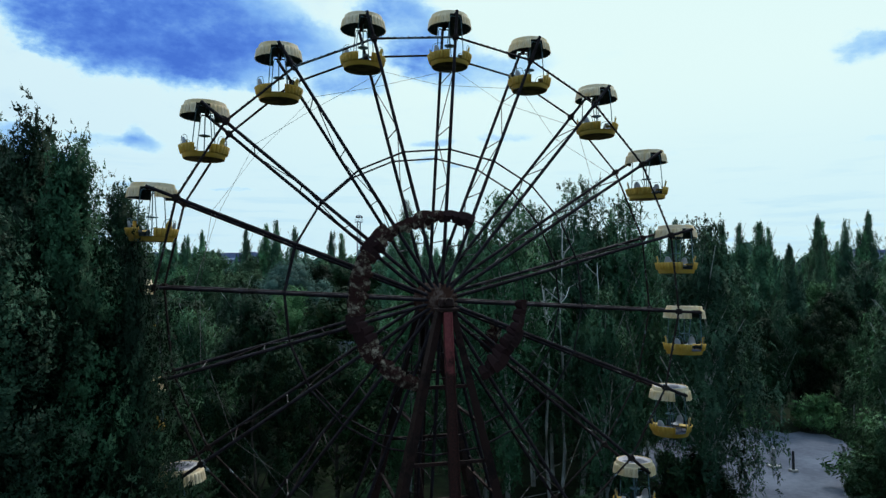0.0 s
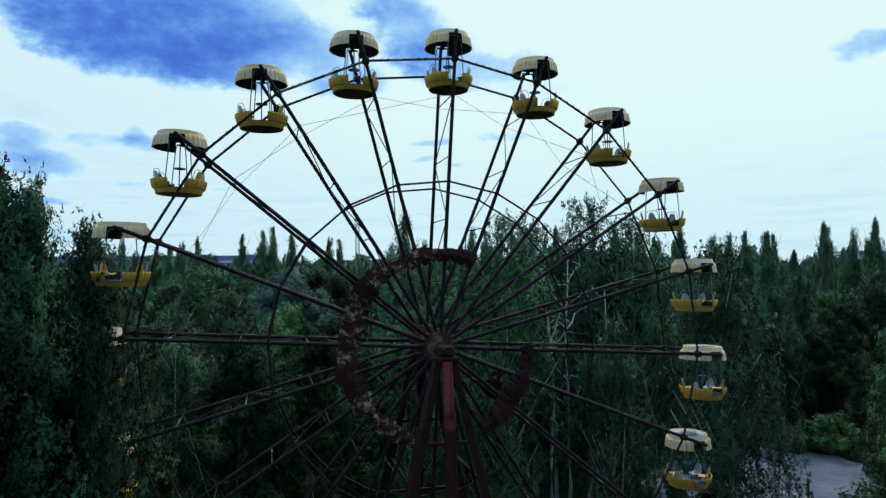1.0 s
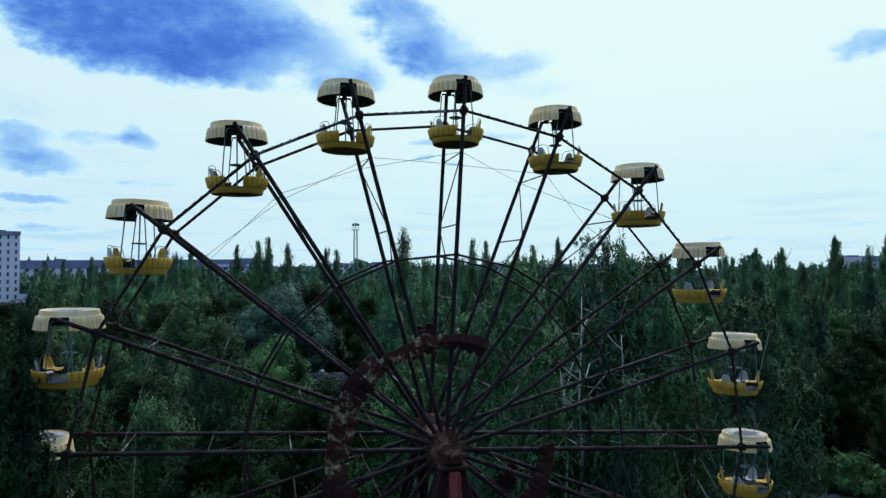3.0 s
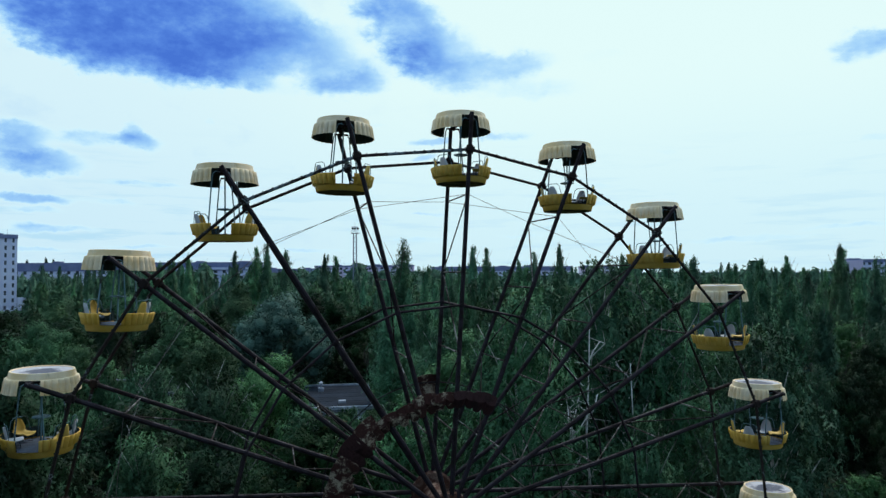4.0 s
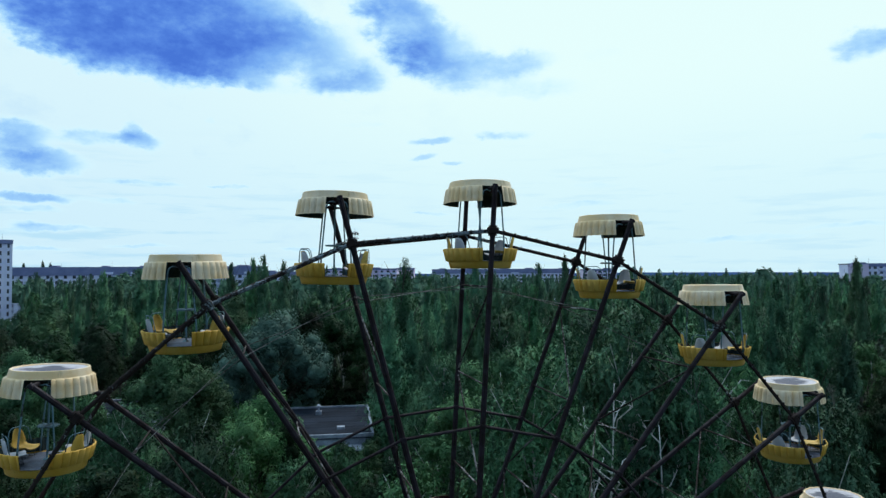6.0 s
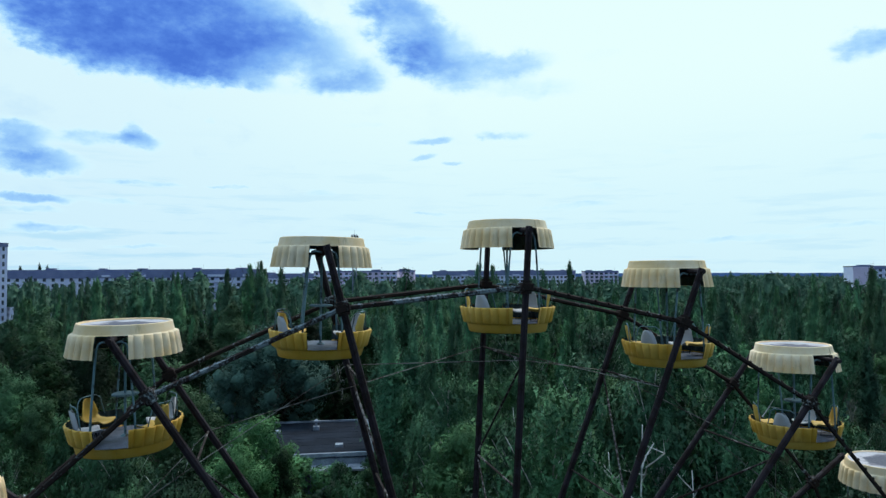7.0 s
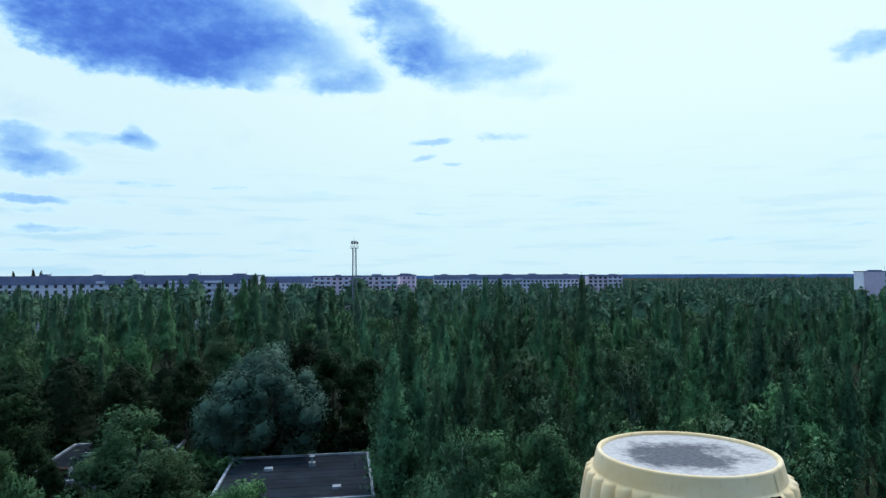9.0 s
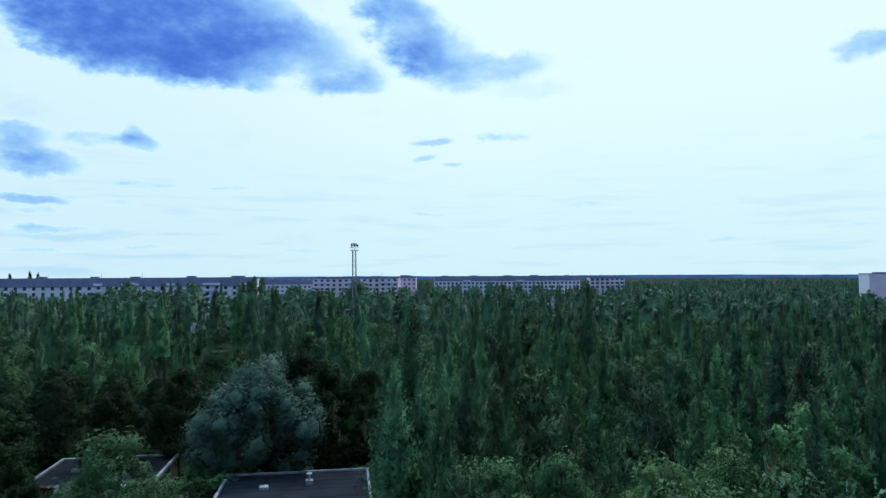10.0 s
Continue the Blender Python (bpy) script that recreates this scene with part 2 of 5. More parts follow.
M["red_leg"] = red_shaded_down()
M["leg"] = rusty_paint("dark_rusted_steel", (0.034, 0.014, 0.011), (0.022, 0.011, 0.009), (0.011, 0.007, 0.007), 0.5, 0.7)
M["panel"] = rusty_paint("rusted_sheet_with_peeling_cream_paint", (0.34, 0.27, 0.19), (0.056, 0.017, 0.012), (0.022, 0.009, 0.008), 0.585, 4.2)
M["panel_red"] = rusty_paint("dark_red_sheet", (0.032, 0.009, 0.009), (0.024, 0.009, 0.009), (0.020, 0.009, 0.008), 0.45, 1.8)
M["hub"] = rusty_paint("rusted_hub_steel", (0.17, 0.11, 0.085), (0.085, 0.034, 0.022), (0.05, 0.02, 0.013), 0.56, 3.5)
# tub underside: its shade is put into the dark olive colour, mottled with rust
M["under"] = rusty_paint("shaded_olive_steel", (0.16, 0.105, 0.030), (0.10, 0.07, 0.03), (0.05, 0.04, 0.025), 0.5, 2.0)
M["pole"] = rusty_paint("blue_green_painted_tube", (0.15, 0.26, 0.30), (0.06, 0.05, 0.04), (0.03, 0.03, 0.028), 0.44, 3.0)
M["wire"] = rusty_paint("grey_wire", (0.2, 0.2, 0.2), (0.09, 0.06, 0.05), (0.06, 0.05, 0.045), 0.5)


def gondola_paint(name, base, pale, dirt, dirt_at):
    n = Nodes(name)
    p = n.pos()
    world = n.pos(False)
    big = n.noise(world, 1.6, 5, 0.6)
    streak = n.noise(n.stretch(p, (9, 9, 1.1)), 1.0, 5, 0.65)
    fine = n.noise(world, 34, 4, 0.65)
    col = n.mix(n.step(big, 0.35, 0.68), base, pale)
    col = n.mix(n.math("MULTIPLY", n.step(streak, dirt_at, dirt_at + 0.2), 0.75), col, dirt)
    col = n.mix(n.math("MULTIPLY", n.step(fine, 0.64, 0.72), 0.55), col, dirt)
    col = n.hsv(col, 0.5, 1.0, n.math("ADD", 0.88, n.math("MULTIPLY", n.rand(), 0.2)))
    n.bump(n.math("ADD", fine, streak), 0.18, 0.004)
    return n.done(col, n.math("ADD", 0.5, n.math("MULTIPLY", fine, 0.3)))


M["cream"] = gondola_paint("faded_cream_yellow_paint", (0.77, 0.54, 0.27), (0.85, 0.69, 0.48), (0.38, 0.27, 0.15), 0.58)
M["yellow"] = gondola_paint("yellow_paint", (0.66, 0.355, 0.032), (0.72, 0.45, 0.09), (0.22, 0.13, 0.03), 0.60)
M["seat_yellow"] = gondola_paint("yellow_plastic", (0.60, 0.37, 0.05), (0.62, 0.42, 0.10), (0.25, 0.17, 0.05), 0.64)
M["seat_white"] = gondola_paint("faded_white_plastic", (0.42, 0.43, 0.46), (0.55, 0.55, 0.57), (0.24, 0.24, 0.22), 0.66)


def plain(name, a, b, scale, rough=0.85, bump=0.3, metal=0.0, local=False):
    n = Nodes(name)
    p = n.pos(local)
    big = n.noise(p, scale, 6, 0.62)
    fine = n.noise(p, scale * 14, 4, 0.6)
    col = n.mix(n.step(n.math("ADD", n.math("MULTIPLY", big, 0.7), n.math("MULTIPLY", fine, 0.3)), 0.36, 0.64), a, b)
    n.bump(fine, bump, 0.01)
    return n.done(col, rough, metal, 0.15 if rough > 0.9 else 0.4)




def canopy_top():
    """A sunken top: bleached towards the rim, with a dark patch of dirt and moss where the water stands."""
    n = Nodes("weathered_roof_top")
    p = n.pos()
    reach = n.nt.nodes.new("ShaderNodeVectorMath")
    reach.operation = "LENGTH"
    n.put(reach.inputs[0], n.stretch(p, (1, 1, 0)))
    world = n.pos(False)
    big, fine = n.noise(world, 2.6, 6, 0.65), n.noise(world, 30, 4, 0.6)
    edge = n.math("ADD", reach.outputs["Value"], n.math("MULTIPLY", n.math("SUBTRACT", big, 0.5), 1.3))
    dark = n.mix(n.step(fine, 0.25, 0.75), (0.050, 0.055, 0.080), (0.12, 0.12, 0.15))
    pale = n.mix(n.step(fine, 0.25, 0.75), (0.40, 0.38, 0.41), (0.56, 0.53, 0.55))
    col = n.mix(n.step(edge, 0.34, 0.66), dark, pale)
    n.bump(fine, 0.3, 0.006)
    return n.done(col, 0.8, 0.0, 0.3)


M["roof_top"] = canopy_top()
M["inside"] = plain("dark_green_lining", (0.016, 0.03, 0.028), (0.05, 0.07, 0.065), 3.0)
M["deck"] = plain("pale_metal_floor", (0.014, 0.019, 0.030), (0.095, 0.115, 0.17), 2.2, 0.6)
# far blocks: the blue cast of distance is put into the wall colours
M["concrete"] = plain("blue_cast_concrete_panels", (0.70, 0.73, 0.96), (0.80, 0.82, 0.98), 0.25, 0.9)
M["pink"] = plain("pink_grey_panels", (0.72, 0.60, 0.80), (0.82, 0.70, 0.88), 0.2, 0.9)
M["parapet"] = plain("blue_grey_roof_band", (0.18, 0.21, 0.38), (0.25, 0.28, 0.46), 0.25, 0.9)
M["dark_glass"] = plain("empty_dark_window", (0.03, 0.035, 0.05), (0.07, 0.08, 0.11), 0.6, 0.25)
M["felt"] = plain("mossy_roofing_felt", (0.007, 0.011, 0.019), (0.017, 0.025, 0.040), 0.35, 0.95)
M["fascia"] = plain("weathered_white_fascia", (0.16, 0.19, 0.24), (0.38, 0.43, 0.52), 0.8, 0.8)
M["steel_grey"] = plain("grey_galvanised_steel", (0.16, 0.18, 0.27), (0.26, 0.28, 0.38), 1.0, 0.6, 0.1)
M["stone"] = plain("grey_weathered_stone", (0.25, 0.25, 0.25), (0.42, 0.41, 0.40), 1.2)
M["black"] = plain("black_painted_post", (0.018, 0.018, 0.02), (0.04, 0.04, 0.045), 2.0)
M["asphalt"] = plain("cracked_pale_asphalt", (0.085, 0.097, 0.13), (0.15, 0.168, 0.215), 0.16, 0.95)
M["bark"] = plain("grey_brown_bark", (0.05, 0.045, 0.04), (0.13, 0.12, 0.105), 1.6, 0.95, 0.8)
M["birch_bark"] = plain("white_birch_bark", (0.30, 0.30, 0.29), (0.72, 0.72, 0.70), 0.8, 0.85, 0.4)


def ground_mat():
    n = Nodes("forest_floor")
    p = n.pos(False)
    a = n.noise(p, 0.05, 6, 0.6)
    b = n.noise(p, 1.4, 5, 0.65)
    col = n.mix(n.step(a, 0.4, 0.6), (0.008, 0.015, 0.008), (0.015, 0.021, 0.011))
    col = n.mix(n.step(b, 0.45, 0.7), col, (0.022, 0.040, 0.016))
    n.bump(b, 0.8, 0.15)
    return n.done(col, 1.0, 0, 0.1)


M["ground"] = ground_mat()


def leaf_mat(name, base, pale, warm, warm_amount=0.1, fine=10.0, gaps=True, lean=0.6, gloss=0.08):
    """Foliage: each spray breaks up into small leaves of their own tone and tilt; every tree has a shade of its own."""
    n = Nodes(name)
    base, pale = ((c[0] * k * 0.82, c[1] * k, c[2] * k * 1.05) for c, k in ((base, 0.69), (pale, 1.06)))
    world = n.pos(False)
    patch = n.noise(world, 0.34, 4, 0.6)
    cell = n.nt.nodes.new("ShaderNodeTexVoronoi")
    n.put(cell.inputs["Vector"], n.pos())
    cell.inputs["Scale"].default_value = fine
    tone = n.nt.nodes.new("ShaderNodeSeparateColor")
    n.put(tone.inputs[0], cell.outputs["Color"])
    leaf = tone.outputs[0]
    col = n.mix(n.math("ADD", n.math("MULTIPLY", leaf, 0.30), n.math("MULTIPLY", n.step(patch, 0.38, 0.66), 0.70)), base, pale)
    col = n.mix(n.math("MULTIPLY", n.step(n.island(), 0.93, 1.0), warm_amount * 5), col, warm)
    tree = n.rand()
    col = n.hsv(col, n.math("ADD", 0.480, n.math("MULTIPLY", n.math("FRACT", n.math("MULTIPLY", tree, 7.3)), 0.035)), n.math("ADD", 0.95, n.math("MULTIPLY", tree, 0.15)),
                n.math("ADD", 0.58, n.math("MULTIPLY", tree, 0.84)))
    n.done(col, 0.6, 0, gloss)
    # every leaf tilts its own way
    tilt = n.nt.nodes.new("ShaderNodeVectorMath")
    tilt.operation = "MULTIPLY_ADD"
    n.put(tilt.inputs[0], cell.outputs["Color"])
    tilt.inputs[1].default_value, tilt.inputs[2].default_value = (lean, lean, lean), (-lean / 2, -lean / 2, -lean / 2)
    add = n.nt.nodes.new("ShaderNodeVectorMath")
    n.put(add.inputs[0], n.nt.nodes.new("ShaderNodeNewGeometry").outputs["Normal"])
    n.put(add.inputs[1], tilt.outputs[0])
    norm = n.nt.nodes.new("ShaderNodeVectorMath")
    norm.operation = "NORMALIZE"
    n.put(norm.inputs[0], add.outputs[0])
    n.put(n.bsdf.inputs["Normal"], norm.outputs[0])
    tr = n.nt.nodes.new("ShaderNodeBsdfTranslucent")
    n.put(tr.inputs["Color"], col)
    mx = n.nt.nodes.new("ShaderNodeMixShader")
    mx.inputs[0].default_value = 0.12
    n.nt.links.new(n.bsdf.outputs[0], mx.inputs[1])
    n.nt.links.new(tr.outputs[0], mx.inputs[2])
    if not gaps:
        n.nt.links.new(mx.outputs[0], n.out.inputs["Surface"])
        return n.mat
    # gaps between the leaves of a spray
    gap = n.nt.nodes.new("ShaderNodeBsdfTransparent")
    cut = n.nt.nodes.new("ShaderNodeMixShader")
    n.put(cut.inputs[0], n.math("LESS_THAN", cell.outputs["Distance"], 0.56))
    n.nt.links.new(gap.outputs[0], cut.inputs[1])
    n.nt.links.new(mx.outputs[0], cut.inputs[2])
    n.nt.links.new(cut.outputs[0], n.out.inputs["Surface"])
    return n.mat


M["leaf_poplar"] = leaf_mat("poplar_leaves", (0.044, 0.100, 0.056), (0.112, 0.212, 0.106), (0.15, 0.18, 0.07), 0.04)
M["leaf_birch"] = leaf_mat("birch_leaves", (0.028, 0.066, 0.037), (0.088, 0.166, 0.082), (0.12, 0.14, 0.06), 0.06)
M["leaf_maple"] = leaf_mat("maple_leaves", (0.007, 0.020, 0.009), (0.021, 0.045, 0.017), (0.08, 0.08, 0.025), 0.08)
M["leaf_bright"] = leaf_mat("aspen_leaves", (0.050, 0.110, 0.048), (0.132, 0.226, 0.096), (0.14, 0.17, 0.07), 0.04)
M["leaf_willow"] = leaf_mat("silver_willow_leaves", (0.074, 0.134, 0.098), (0.142, 0.226, 0.162), (0.16, 0.24, 0.18), 0.02, 5.0, False, 0.2)
# aspens standing dark: shade is put into a darker copy of the aspen leaves
M["leaf_shade"] = leaf_mat("shaded_aspen_leaves", (0.012, 0.031, 0.016), (0.040, 0.088, 0.042), (0.08, 0.10, 0.045), 0.04, 15.0, True, 0.35, 0.10)
M["leaf_spruce"] = leaf_mat("blue_spruce_needles", (0.034, 0.070, 0.074), (0.080, 0.125, 0.130), (0.09, 0.13, 0.12), 0.02)
# far wood: the paleness of haze is put into the leaf colour
M["leaf_far_hazed"] = leaf_mat("hazed_far_wood_leaves", (0.078, 0.164, 0.108), (0.182, 0.322, 0.200), (0.16, 0.25, 0.14), 0.03, 1.2, False, 0.3)


# ---------------------------------------------------------------- mesh helpers
def part(name, bm, material, parent=None, label="", smooth=False):
    """Links a bmesh as one mesh object, under a thing or a part."""
    me = bpy.data.meshes.new(name)
    bm.to_mesh(me)
    bm.free()
    return part_mesh(name, me, material, parent, label, smooth)


def part_mesh(name, me, material, parent=None, label="", smooth=False):
    for mt in (material if isinstance(material, (list, tuple)) else [material]):
        if mt is not None and mt.name not in [s.name for s in me.materials]:
            me.materials.append(mt)
    if smooth:
        me.polygons.foreach_set("use_smooth", [True] * len(me.polygons))
    ob = new(name, me)
    if parent is not None:
        ob.parent = parent
    if label:
        tagged(ob, label)
    return ob


def thing(name, loc, label, category, group="", kind=""):
    ob = new(name)
    ob.empty_display_size = 0.2
    ob.location = loc
    return tagged(ob, label, category, group, kind)


def add_box(bm, size, m4=Matrix.Identity(4), taper=1.0, bevel=0.0):
    made = bmesh.ops.create_cube(bm, size=1.0)
    vs = made["verts"]
    for v in vs:
        k = taper if v.co.z > 0 else 1.0
        v.co = Vector((v.co.x * size[0] * k, v.co.y * size[1] * k, v.co.z * size[2]))
    if bevel:
        es = list({e for v in vs for e in v.link_edges})
        r = bmesh.ops.bevel(bm, geom=es, offset=bevel, segments=1, affect="EDGES")
        vs = list({v for f in r["faces"] for v in f.verts} | {v for v in vs if v.is_valid})
    bmesh.ops.transform(bm, matrix=m4, verts=[v for v in vs if v.is_valid])


def along(a, b):
    a, b = Vector(a), Vector(b)
    q = (b - a).to_track_quat("Z", "Y").to_matrix().to_4x4()
    return Matrix.Translation((a + b) / 2) @ q, (b - a).length


def add_tube(bm, a, b, r1, r2=None, seg=8, caps=True):
    m4, length = along(a, b)
    bmesh.ops.create_cone(bm, cap_ends=caps, segments=seg, radius1=r1, radius2=r1 if r2 is None else r2, depth=length, matrix=m4)


def add_beam(bm, a, b, w, d, taper=1.0):
    m4, length = along(a, b)
    add_box(bm, (w, d, length), m4, taper)


def add_path_tube(bm, pts, r, seg=6):
    """A bent tube through the points."""
    pts = [Vector(p) for p in pts]
    rings = []
    for i, p in enumerate(pts):
        t = (pts[min(i + 1, len(pts) - 1)] - pts[max(i - 1, 0)]).normalized()
        q = t.to_track_quat("Z", "Y").to_matrix()
        rings.append([bm.verts.new(p + q @ Vector((r * math.cos(k * math.tau / seg), r * math.sin(k * math.tau / seg), 0))) for k in range(seg)])
    for a, b in zip(rings, rings[1:]):
        for k in range(seg):
            bm.faces.new((a[k], a[(k + 1) % seg], b[(k + 1) % seg], b[k]))
    bm.faces.new(rings[0][::-1])
    bm.faces.new(rings[-1])


def lathe(bm, profile, seg, keep=lambda k, row: True, wobble=lambda k, row: 0.0):
    """Turns a profile of (radius, z) about z; keep() leaves openings, wobble() adds to the radius."""
    rings = []
    for row, (r, z) in enumerate(profile):
        rings.append([bm.verts.new(((r + wobble(k, row)) * math.sin(k * math.tau / seg), -(r + wobble(k, row)) * math.cos(k * math.tau / seg), z)) for k in range(seg)])
    for row in range(len(rings) - 1):
        for k in range(seg):
            if keep(k, row):
                j = (k + 1) % seg
                bm.faces.new((rings[row][k], rings[row][j], rings[row + 1][j], rings[row + 1][k]))
    return rings


# ---------------------------------------------------------------- ground and distance
def ground_sheet():
    bm = bmesh.new()
    rings = [0, 60, 160, 400, 900, 1800, 3600]
    seg = 48
    prev = [bm.verts.new((0, 0, 0))]
    for r in rings[1:]:
        cur = [bm.verts.new((r * math.cos(k * math.tau / seg), r * math.sin(k * math.tau / seg), 0)) for k in range(seg)]
        for k in range(seg):
            j = (k + 1) % seg
            bm.faces.new((prev[0], cur[k], cur[j]) if len(prev) == 1 else (prev[k], cur[k], cur[j], prev[j]))
        prev = cur
    tagged(part("ground", bm, M["ground"]), "dark overgrown forest floor of moss and leaf litter", "ground", kind="structure")


ground_sheet()


def paved_patch(name, centre, rx, ry, seed, label, turn=0.0):
    """Old paving, eaten at its edge by the undergrowth."""
    bm = bmesh.new()
    n = 64
    ring, low = [], []
    for k in range(n):
        a = k * math.tau / n
        f = 1 + 0.28 * noise.noise((math.cos(a) * 2.2 + seed, math.sin(a) * 2.2, seed)) + 0.10 * noise.noise((math.cos(a) * 8, math.sin(a) * 8, seed * 3))
        x, y = rx * f * math.cos(a), ry * f * math.sin(a)
        c, s = math.cos(turn), math.sin(turn)
        ring.append(bm.verts.new((centre[0] + x * c - y * s, centre[1] + x * s + y * c, 0.06)))
        low.append(bm.verts.new((ring[-1].co.x, ring[-1].co.y, -0.1)))
    bm.faces.new(ring)
    for k in range(n):
        j = (k + 1) % n
        bm.faces.new((low[k], low[j], ring[j], ring[k]))
    tagged(part(name, bm, M["asphalt"]), label, "pavement", kind="structure")


paved_patch("pavement_plaza", plan(27, 56), 11.0, 13.5, 1.7, "pale cracked asphalt clearing between the trees", radians(-35))
paved_patch("pavement_wheel", (0, -1, 0), 9.5, 8.0, 4.1, "cracked asphalt under the ferris wheel")
paved_patch("pavement_path", plan(15.5, 122), 3.2, 12.0, 6.3, "narrow pale path between the trees", radians(-8))


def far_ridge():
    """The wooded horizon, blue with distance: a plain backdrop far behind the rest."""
    bm = bmesh.new()
    n, r = 220, 2600.0
    lows, highs = [], []
    for k in range(n + 1):
        a = -0.95 + 1.9 * k / n
        d = plan(0, 0) + (ASIDE * math.sin(a) + AHEAD * math.cos(a)) * r
        h = 12.5 + 1.5 * noise.noise((k * 0.03, 1, 2)) + 1.2 * noise.noise((k * 0.31, 4, 2)) - 1.5 * math.sin(a)
        lows.append(bm.verts.new((d.x, d.y, -1)))
        highs.append(bm.verts.new((d.x, d.y, h)))
    for k in range(n):
        bm.faces.new((lows[k], lows[k + 1], highs[k + 1], highs[k]))
    # the haze is put into the blue colour, which also glows a little
    n2 = Nodes("blue_haze_glow")
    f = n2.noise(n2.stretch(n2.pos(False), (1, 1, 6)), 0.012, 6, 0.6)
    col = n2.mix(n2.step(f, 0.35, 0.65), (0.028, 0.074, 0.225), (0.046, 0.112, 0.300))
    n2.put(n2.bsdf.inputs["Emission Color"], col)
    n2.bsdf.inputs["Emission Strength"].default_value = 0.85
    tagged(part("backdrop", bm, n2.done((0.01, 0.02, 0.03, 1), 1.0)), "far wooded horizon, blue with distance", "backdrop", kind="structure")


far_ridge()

# ---------------------------------------------------------------- the ferris wheel
HUB_Z, R_TIP, R_RIM, R_IN, HALF, HALF_IN, HALF_HUB, PHASE = 14.6, 11.48, 10.45, 5.96, 1.16, 1.14, 1.12, 0.0598
N = 20


def spoke_point(k, r, side):
    """A point of spoke k at radius r; side -1 is the near wheel face, +1 the far one."""
    a = PHASE + k * math.tau / N
    half = HALF_HUB + (HALF_IN - HALF_HUB) * r / R_IN if r < R_IN else HALF_IN + (HALF - HALF_IN) * (r - R_IN) / (R_RIM - R_IN)
    return Vector((r * math.sin(a), side * half, r * math.cos(a)))


wheel = thing("ferris_wheel", (0, 0, HUB_Z), "large abandoned ferris wheel of rusted dark steel tubes", "ferris wheel")
rng = random.Random(5)
for side in (-1, 1):
    for k in range(N):
        bm = bmesh.new()
        add_tube(bm, spoke_point(k, 0.5, side), spoke_point(k, R_TIP + 0.06, side), 0.075, 0.062, 8)
        part("spoke", bm, M["spoke"], wheel)
        # rim tube with bulb sockets along it
        bm = bmesh.new()
        a, b = spoke_point(k, R_RIM, side), spoke_point(k + 1, R_RIM, side)
        add_tube(bm, a, b, 0.045, None, 6)
        for i in range(1, 12):
            p = a.lerp(b, i / 12)
            up = p.normalized()
            add_tube(bm, p - up * 0.01, p + Vector((0, side * 0.045, 0)) + up * 0.045, 0.022, 0.026, 5)
        part("rim_bar", bm, M["rim_pale"] if (side, k) in ((-1, 18), (-1, 19)) else M["rim"], wheel)
        bm = bmesh.new()
        add_tube(bm, spoke_point(k, R_IN, side), spoke_point(k + 1, R_IN, side), 0.036, None, 6)
        part("inner_ring_bar", bm, M["spoke"], wheel)
        # clamp where the rim meets the spoke
        bm = bmesh.new()
        turn = Matrix.Rotation(PHASE + k * math.tau / N, 4, "Y")
        add_box(bm, (0.24, 0.20, 0.15), Matrix.Translation(a) @ turn, 1.0, 0.02)
        for dz in (-0.10, 0.10):
            add_tube(bm, a + turn @ Vector((0, 0, dz - 0.02)), a + turn @ Vector((0, 0, dz + 0.02)), 0.105, None, 10)
        for dx, dz in ((-0.09, 0.05), (0.09, 0.05), (-0.09, -0.05), (0.09, -0.05)):
            o = turn @ Vector((dx, 0, dz))
            add_tube(bm, a + o + Vector((0, side * 0.09, 0)), a + o + Vector((0, side * 0.13, 0)), 0.022, None, 6)
        part("rim_clamp", bm, M["rim"], wheel)
        bm = bmesh.new()
        add_box(bm, (0.14, 0.15, 0.12), Matrix.Translation(spoke_point(k, R_IN, side)) @ turn, 1.0, 0.02)
        part("ring_clamp", bm, M["spoke"], wheel)

# rungs and diagonals between the two faces of each arm
RUNGS = (2.35, 4.60, 6.90, 9.15)
for k in range(N):
    for i, r in enumerate(RUNGS):
        bm = bmesh.new()
        add_tube(bm, spoke_point(k, r, -1), spoke_point(k, r, 1), 0.022, None, 6)
        part("rung", bm, M["strut"], wheel)
        if i:
            s = -1 if (i + k) % 2 == 0 else 1
            bm = bmesh.new()
            add_tube(bm, spoke_point(k, RUNGS[i - 1] + 0.05, s), spoke_point(k, r - 0.05, -s), 0.02, None, 6)
            part("diagonal_brace", bm, M["strut"], wheel)
    # thin crossed stays to the next arm
    for s in (-1, 1):
        bm = bmesh.new()
        add_tube(bm, spoke_point(k, 9.15, s), spoke_point(k + 1, 9.15, -s), 0.008, None, 4)
        part("wire_stay", bm, M["wire"], wheel)
    bm = bmesh.new()
    add_tube(bm, spoke_point(k, R_TIP, -1) + Vector((0, -0.1, 0)), spoke_point(k, R_TIP, 1) + Vector((0, 0.1, 0)), 0.045, None, 8)
    part("gondola_axle", bm, M["spoke"], wheel)

# hub: a drum between two flanges, with bearings
bm = bmesh.new()
Ry = Matrix.Rotation(radians(90), 4, "X")
lathe(bm, [(0.0, -1.34), (0.22, -1.34), (0.24, -1.30), (0.24, -1.22), (0.5, -1.20), (0.66, -1.16), (0.68, -1.02), (0.62, -0.96), (0.36, -0.94),
           (0.34, 0.94), (0.62, 0.96), (0.68, 1.02), (0.66, 1.16), (0.5, 1.20), (0.24, 1.22), (0.24, 1.34), (0.0, 1.34)], 28)
bmesh.ops.remove_doubles(bm, verts=bm.verts, dist=1e-4)
